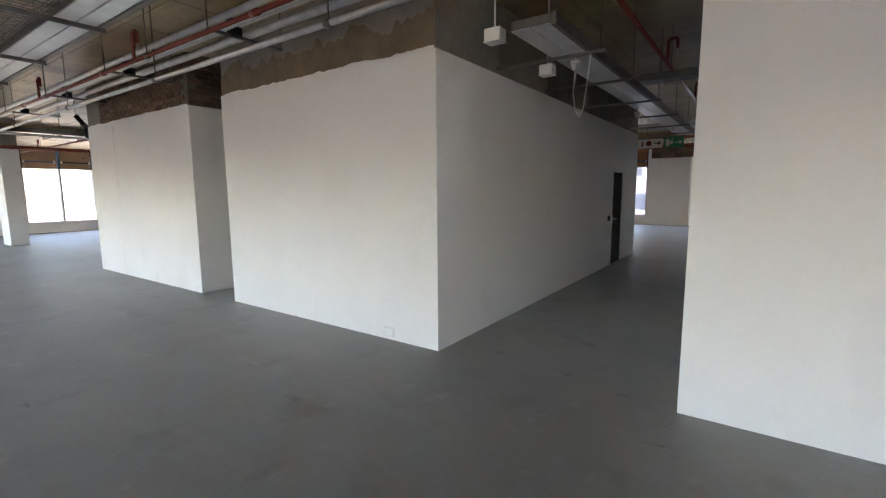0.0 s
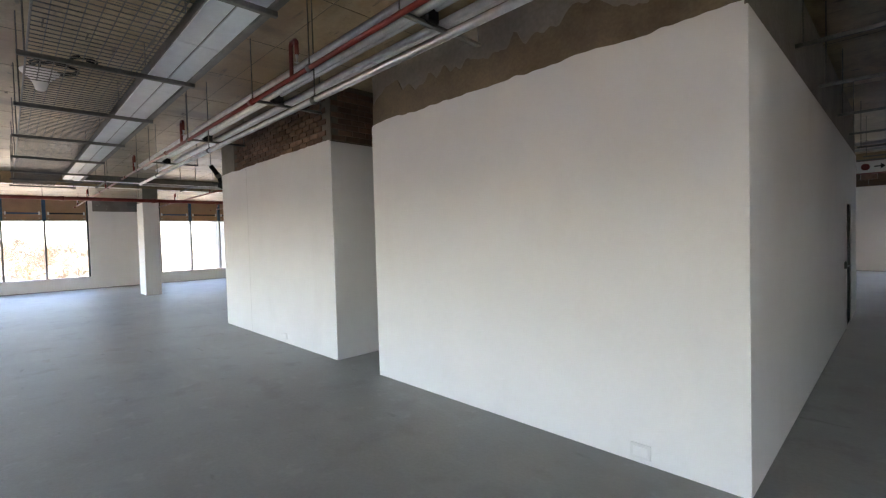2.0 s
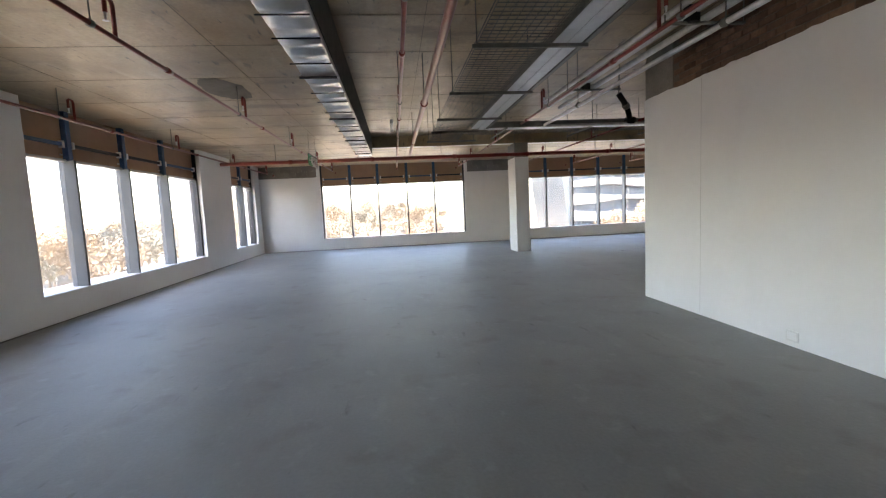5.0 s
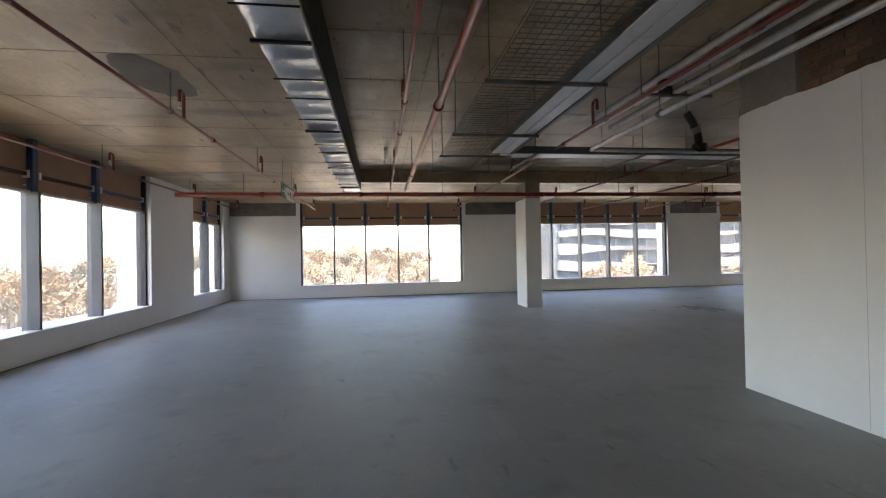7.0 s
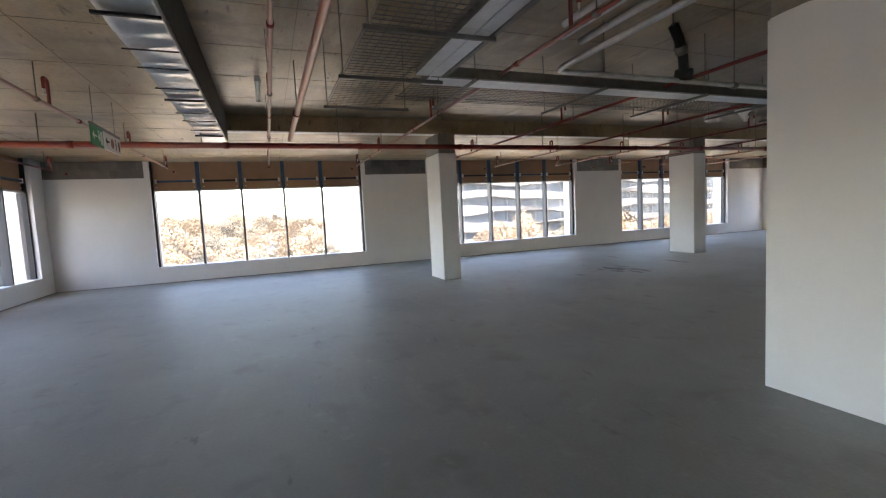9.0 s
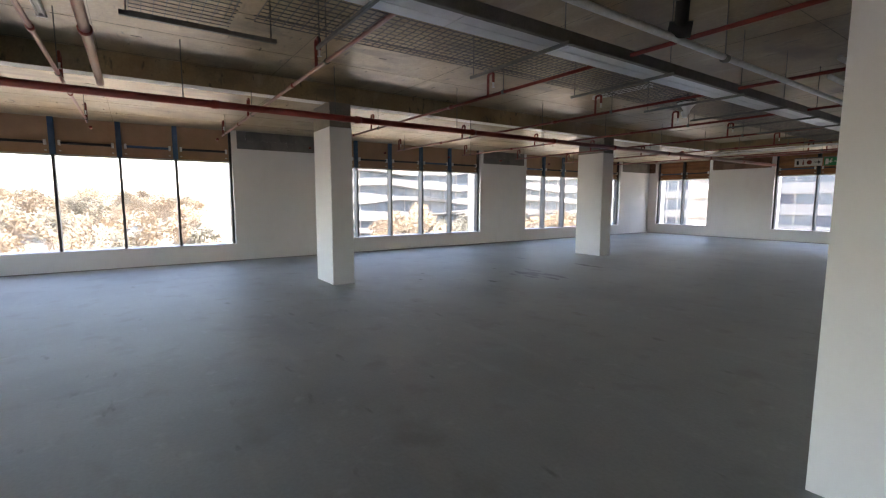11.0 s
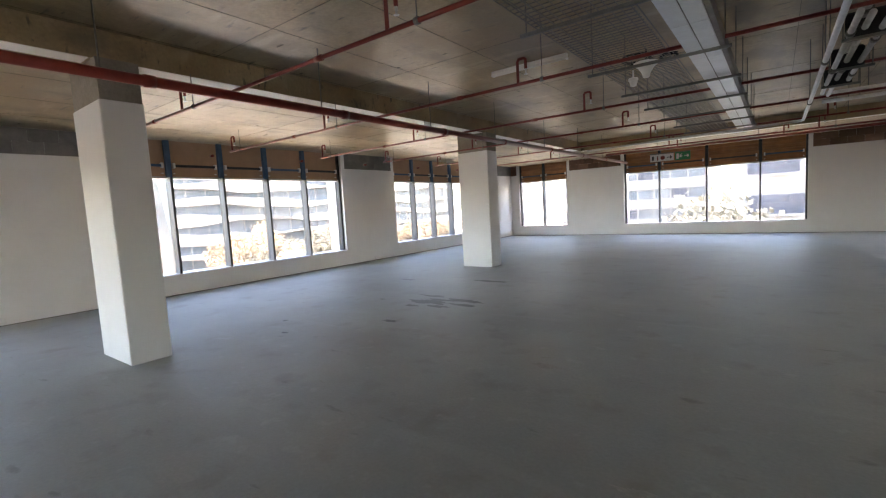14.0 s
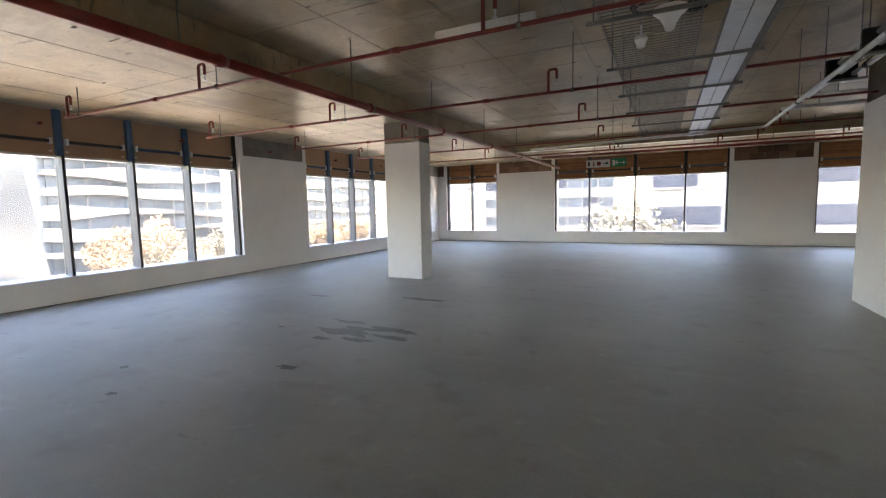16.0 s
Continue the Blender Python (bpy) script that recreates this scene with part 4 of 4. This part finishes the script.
def tree(h, spread, leaf, seed):
    rnd = random.Random(seed)
    t = thing("tree", (0, 0, 0), "leafy tree in dry autumn colour outside", "tree", "trees outside")
    bm = bmesh.new()
    th = h * 0.35
    tube(bm, [(0, 0, 0), (rnd.uniform(-0.1, 0.1), rnd.uniform(-0.1, 0.1), th), (rnd.uniform(-0.3, 0.3), rnd.uniform(-0.3, 0.3), h * 0.6)], 0.022 * h, 7)
    limbs = []
    for k in range(9):
        a = rnd.uniform(0, 6.28)
        d = spread * rnd.uniform(0.4, 0.85)
        tip = (d * math.cos(a), d * math.sin(a), h * rnd.uniform(0.5, 0.92))
        tube(bm, [(0, 0, th * rnd.uniform(0.7, 1.2)), (tip[0] * 0.5, tip[1] * 0.5, tip[2] * 0.75), tip], 0.008 * h, 5)
        limbs.append(tip)
    limbs.append((0, 0, h * 0.95))
    part("trunk", bm, BARK, t)
    verts, faces = [], []
    for tip in limbs:
        cr = spread * rnd.uniform(0.3, 0.48)
        for k in range(130):
            v = Vector((rnd.gauss(0, 1), rnd.gauss(0, 1), rnd.gauss(0, 0.8)))
            v = v.normalized() * cr * rnd.uniform(0.35, 1.05)
            c = Vector(tip) + v
            s = rnd.uniform(0.12, 0.3) * h / 9
            u = Vector((rnd.uniform(-1, 1), rnd.uniform(-1, 1), rnd.uniform(-1, 1))).normalized()
            w = u.orthogonal().normalized()
            i = len(verts)
            verts += [c - u * s, c + w * s * 0.7, c + u * s, c - w * s * 0.7]
            faces.append((i, i + 1, i + 2, i + 3))
    me = bpy.data.meshes.new("crown")
    me.from_pydata([tuple(v) for v in verts], [], faces)
    me.materials.append(leaf)
    ob = new("crown", me)
    ob.parent = t
    return t


kinds = [tree(9, 4.0, LEAF, 1), tree(8, 4.4, LEAF2, 2), tree(11, 4.6, LEAF, 3), tree(10, 4.2, LEAF2, 4)]
rnd = random.Random(11)
spots = []
for k in range(310):
    side = rnd.random()
    if side < 0.55:
        far_x = rnd.uniform(75, 380)
        spots.append((XW - far_x, rnd.uniform(-190, 8 + 0.08 * far_x)))
    elif side < 0.92:
        spots.append((rnd.uniform(-160, 20), YS - rnd.uniform(35, 220)))
    else:
        spots.append((rnd.uniform(-112, -95), rnd.uniform(45, 120)))
for i, t in enumerate(kinds):
    t.matrix_basis = pose(-92 - 5 * i, -8 + 6 * i, GROUND)
for k, (x, y) in enumerate(spots):
    far = max(abs(x - XW), abs(y - YS)) / 160
    grow = min(1.9, 0.85 + 0.5 * far) * rnd.uniform(0.85, 1.15)
    copy_thing(kinds[k % 4], pose(x, y, GROUND - 0.1, 0, 0, rnd.uniform(0, 360)) @ Matrix.Diagonal((grow, grow, grow, 1)))
# trees close in front of the facades opposite
for x, y, k in ((-62, 12, 0), (-57, 32, 2), (-55, 35, 0), (-53, 38, 2), (-58, 40, 0), (-58, 8, 0), (-18.5, 46, 3), (-16, 45, 3), (-21, 50, 2), (-28, 48, 2), (-33, 47, 0), (-10, 50, 1)):
    copy_thing(kinds[k], pose(x, y, GROUND - 0.1, 0, 0, x * 37 % 360) @ Matrix.Diagonal(((1.25, 1.25, 1.45, 1) if -19 < x < -15 else (1.05, 1.05, 1.05, 1))))


def block(name, label, x0, x1, y0, y1, h, storeys, face, wallmat, band, bays, group=""):
    """A building with slab bands, window strips of single panes, a parapet and a roof plant room. face: the side with windows."""
    b = thing(name, ((x0 + x1) / 2, (y0 + y1) / 2, GROUND), label, "building", group)
    part("wall", boxed(x0 + 0.4, x1 - 0.4, y0 + 0.4, y1 - 0.4, GROUND, GROUND + h), wallmat, b)
    part("roof", boxed(x0 + 0.6, x1 - 0.6, y0 + 0.6, y1 - 0.6, GROUND + h, GROUND + h + 0.5), ROOF, b)
    sh = h / storeys
    for s in range(storeys + 1):
        z = GROUND + s * sh
        part("floor_band", boxed(x0, x1, y0, y1, z - sh * band / 2, z + sh * band / 2), wallmat if band < 0.3 else BAND, b, "pale floor band")
    for s in range(storeys):
        z0, z1 = GROUND + (s + band / 2) * sh, GROUND + (s + 1 - band / 2) * sh
        n = bays
        for k in range(n):
            if face == "x+":
                w = (y1 - y0 - 1) / n
                a = y0 + 0.5 + k * w
                part("window", boxed(x1 - 0.38, x1 - 0.3, a + 0.15, a + w - 0.15, z0 + 0.05, z1 - 0.05), PANEG if (k * 3 + s) % 5 else VOID, b)
            else:
                w = (x1 - x0 - 1) / n
                a = x0 + 0.5 + k * w
                part("window", boxed(a + 0.15, a + w - 0.15, y0 + 0.3, y0 + 0.38, z0 + 0.05, z1 - 0.05), PANEG if (k * 3 + s) % 5 else VOID, b)
    return b


def wavy_building():
    """Offices opposite, with undulating white floor bands over blue glass."""
    b = thing("wavy_office_building", (-95, 45, GROUND), "office building with wavy white bands over blue glass", "building")
    x1, y0, y1, h, n = -115.0, 44.0, 150.0, 43.0, 11
    part("wall", boxed(x1 - 30, x1 - 1.6, y0 + 1, y1 - 1, GROUND, GROUND + h - 1), PANEG, b, "blue glass wall")
    part("roof", boxed(x1 - 29, x1 - 3, y0 + 2, y1 - 2, GROUND + h - 1, GROUND + h), ROOF, b)
    sh = h / n
    for s in range(n + 1):
        bm = bmesh.new()
        rows = []
        m = 130
        for i in range(m + 1):
            y = y0 + (y1 - y0) * i / m
            ph = s * 0.9
            bow = 0.9 * math.sin(y * 0.16 + ph)
            zl = GROUND + s * sh - 0.75 + 0.6 * math.sin(y * 0.13 + ph * 1.7) + 0.15 * math.sin(y * 0.41 + ph)
            zh = GROUND + s * sh + 0.85 + 0.65 * math.sin(y * 0.11 - ph) + 0.2 * math.sin(y * 0.33 - ph * 2)
            rows.append([bm.verts.new(p) for p in ((x1 - 2.0, y, zl), (x1 + bow * 0.5, y, zl), (x1 + bow, y, zh), (x1 - 2.0, y, zh))])
        for a, c in zip(rows, rows[1:]):
            for k in range(4):
                bm.faces.new((a[k], c[k], c[(k + 1) % 4], a[(k + 1) % 4]))
        bm.faces.new(rows[0])
        bm.faces.new(rows[-1])
        part("floor_band", bm, BAND, b, "undulating white band")
    for k in range(24):
        y = y0 + 3 + k * 4.3
        part("mullion", boxed(x1 - 1.62, x1 - 1.45, y, y + 0.12, GROUND, GROUND + h - 1), ROOF, b)
    # slanted glass end
    bm = bmesh.new()
    vs = [bm.verts.new(p) for p in ((x1 - 2, y0 + 1, GROUND), (x1 - 2, y0 - 4.5, GROUND + h), (x1 - 28, y0 - 4.5, GROUND + h), (x1 - 28, y0 + 1, GROUND), (x1 - 2, y0 + 1.2, GROUND + h), (x1 - 28, y0 + 1.2, GROUND + h))]
    for q in ((0, 1, 2, 3), (0, 4, 1), (3, 2, 5), (1, 4, 5, 2), (0, 3, 5, 4)):
        bm.faces.new([vs[i] for i in q])
    part("glass_end", bm, PANEG, b, "slanted blue glass end")


wavy_building()
block("low_pavilion", "low white flat-roofed building below the windows", -88, -70, 21, 40, 6.0, 2, "x+", BAND, 0.45, 9)
parking = thing("parking_building", (-8, 66, GROUND), "white parking building with long dark openings", "building")
part("wall", boxed(-16, 26, 57, 80, GROUND, GROUND + 20), BAND, parking)
for s in range(5):
    z = GROUND + 1.2 + s * 4.0
    for k in range(6):
        x = -15.2 + k * 6.9
        part("opening", boxed(x, x + (4.2 if (k + s) % 3 else 6.4), 56.9, 57.05, z, z + 1.9), VOID, parking, "dark parking opening")
        part("ledge", boxed(x - 0.1, x + 6.5, 56.6, 57.0, z - 0.25, z - 0.05), BAND, parking)
part("roof", boxed(-15.5, 25.5, 57.5, 79.5, GROUND + 20, GROUND + 20.4), ROOF, parking)
block("striped_tower", "beige office tower with blue window strips", -48, -22, 90, 110, 46, 13, "y-", TOWER, 0.5, 9)
block("far_block", "pale apartment block beyond the trees", -62, -50, 78, 90, 20, 6, "y-", RENDERED, 0.4, 6)
block("glass_block", "blue glazed office block in the distance", -80, -66, 110, 124, 32, 9, "y-", BAND, 0.2, 7)
for k in range(16):
    x, y = XW - rnd.uniform(90, 330), rnd.uniform(-190, 5)
    w = rnd.uniform(9, 18)
    block("house", "pale low house among the trees", x - 7, x, y, y + w, rnd.uniform(5, 8.5), 2, "x+", RENDERED if k % 3 else TOWER, 0.5, 4, "houses among the trees")
for k in range(5):
    x = -70 + k * 24
    block("house", "pale low house among the trees", x, x + 14, YS - 90 - 12 * (k % 3), YS - 80 - 12 * (k % 3), 6.5, 2, "y-", RENDERED, 0.5, 4, "houses among the trees")

# ---- bricks over the west core, last because they are many ----
brick_mesh = None


def lay_bricks(axis, u0, u1, face, z0, z1):
    """Stretcher courses on one shared brick mesh, a little uneven."""
    global brick_mesh
    if brick_mesh is None:
        brick_mesh = {}
    if axis not in brick_mesh:
        bm = boxed(-0.107, 0.107, -0.006, 0.02, -0.034, 0.034, bevel=0.004) if axis == "x" else boxed(-0.02, 0.006, -0.107, 0.107, -0.034, 0.034, bevel=0.004)
        me = bpy.data.meshes.new("brick")
        bmesh.ops.recalc_face_normals(bm, faces=bm.faces)
        bm.to_mesh(me)
        bm.free()
        me.materials.append(BRICK)
        brick_mesh[axis] = me
    r = random.Random(3)
    z, row = z0 + 0.04, 0
    while z < z1 - 0.03:
        u = u0 + 0.11 + (0.11 if row % 2 else 0)
        while u < u1 - 0.1:
            b = new("brick", brick_mesh[axis])
            b.parent = core_brick
            b.location = (u, face - r.uniform(0, 0.004), z) if axis == "x" else (face + r.uniform(0, 0.004), u, z)
            u += 0.225
        z += 0.08
        row += 1


lay_bricks("x", -10.48, -6.9, 3.018, WHITETOP + 0.02, SLABZ)
lay_bricks("y", 3.03, 4.4, -6.876, WHITETOP + 0.02, SLABZ)
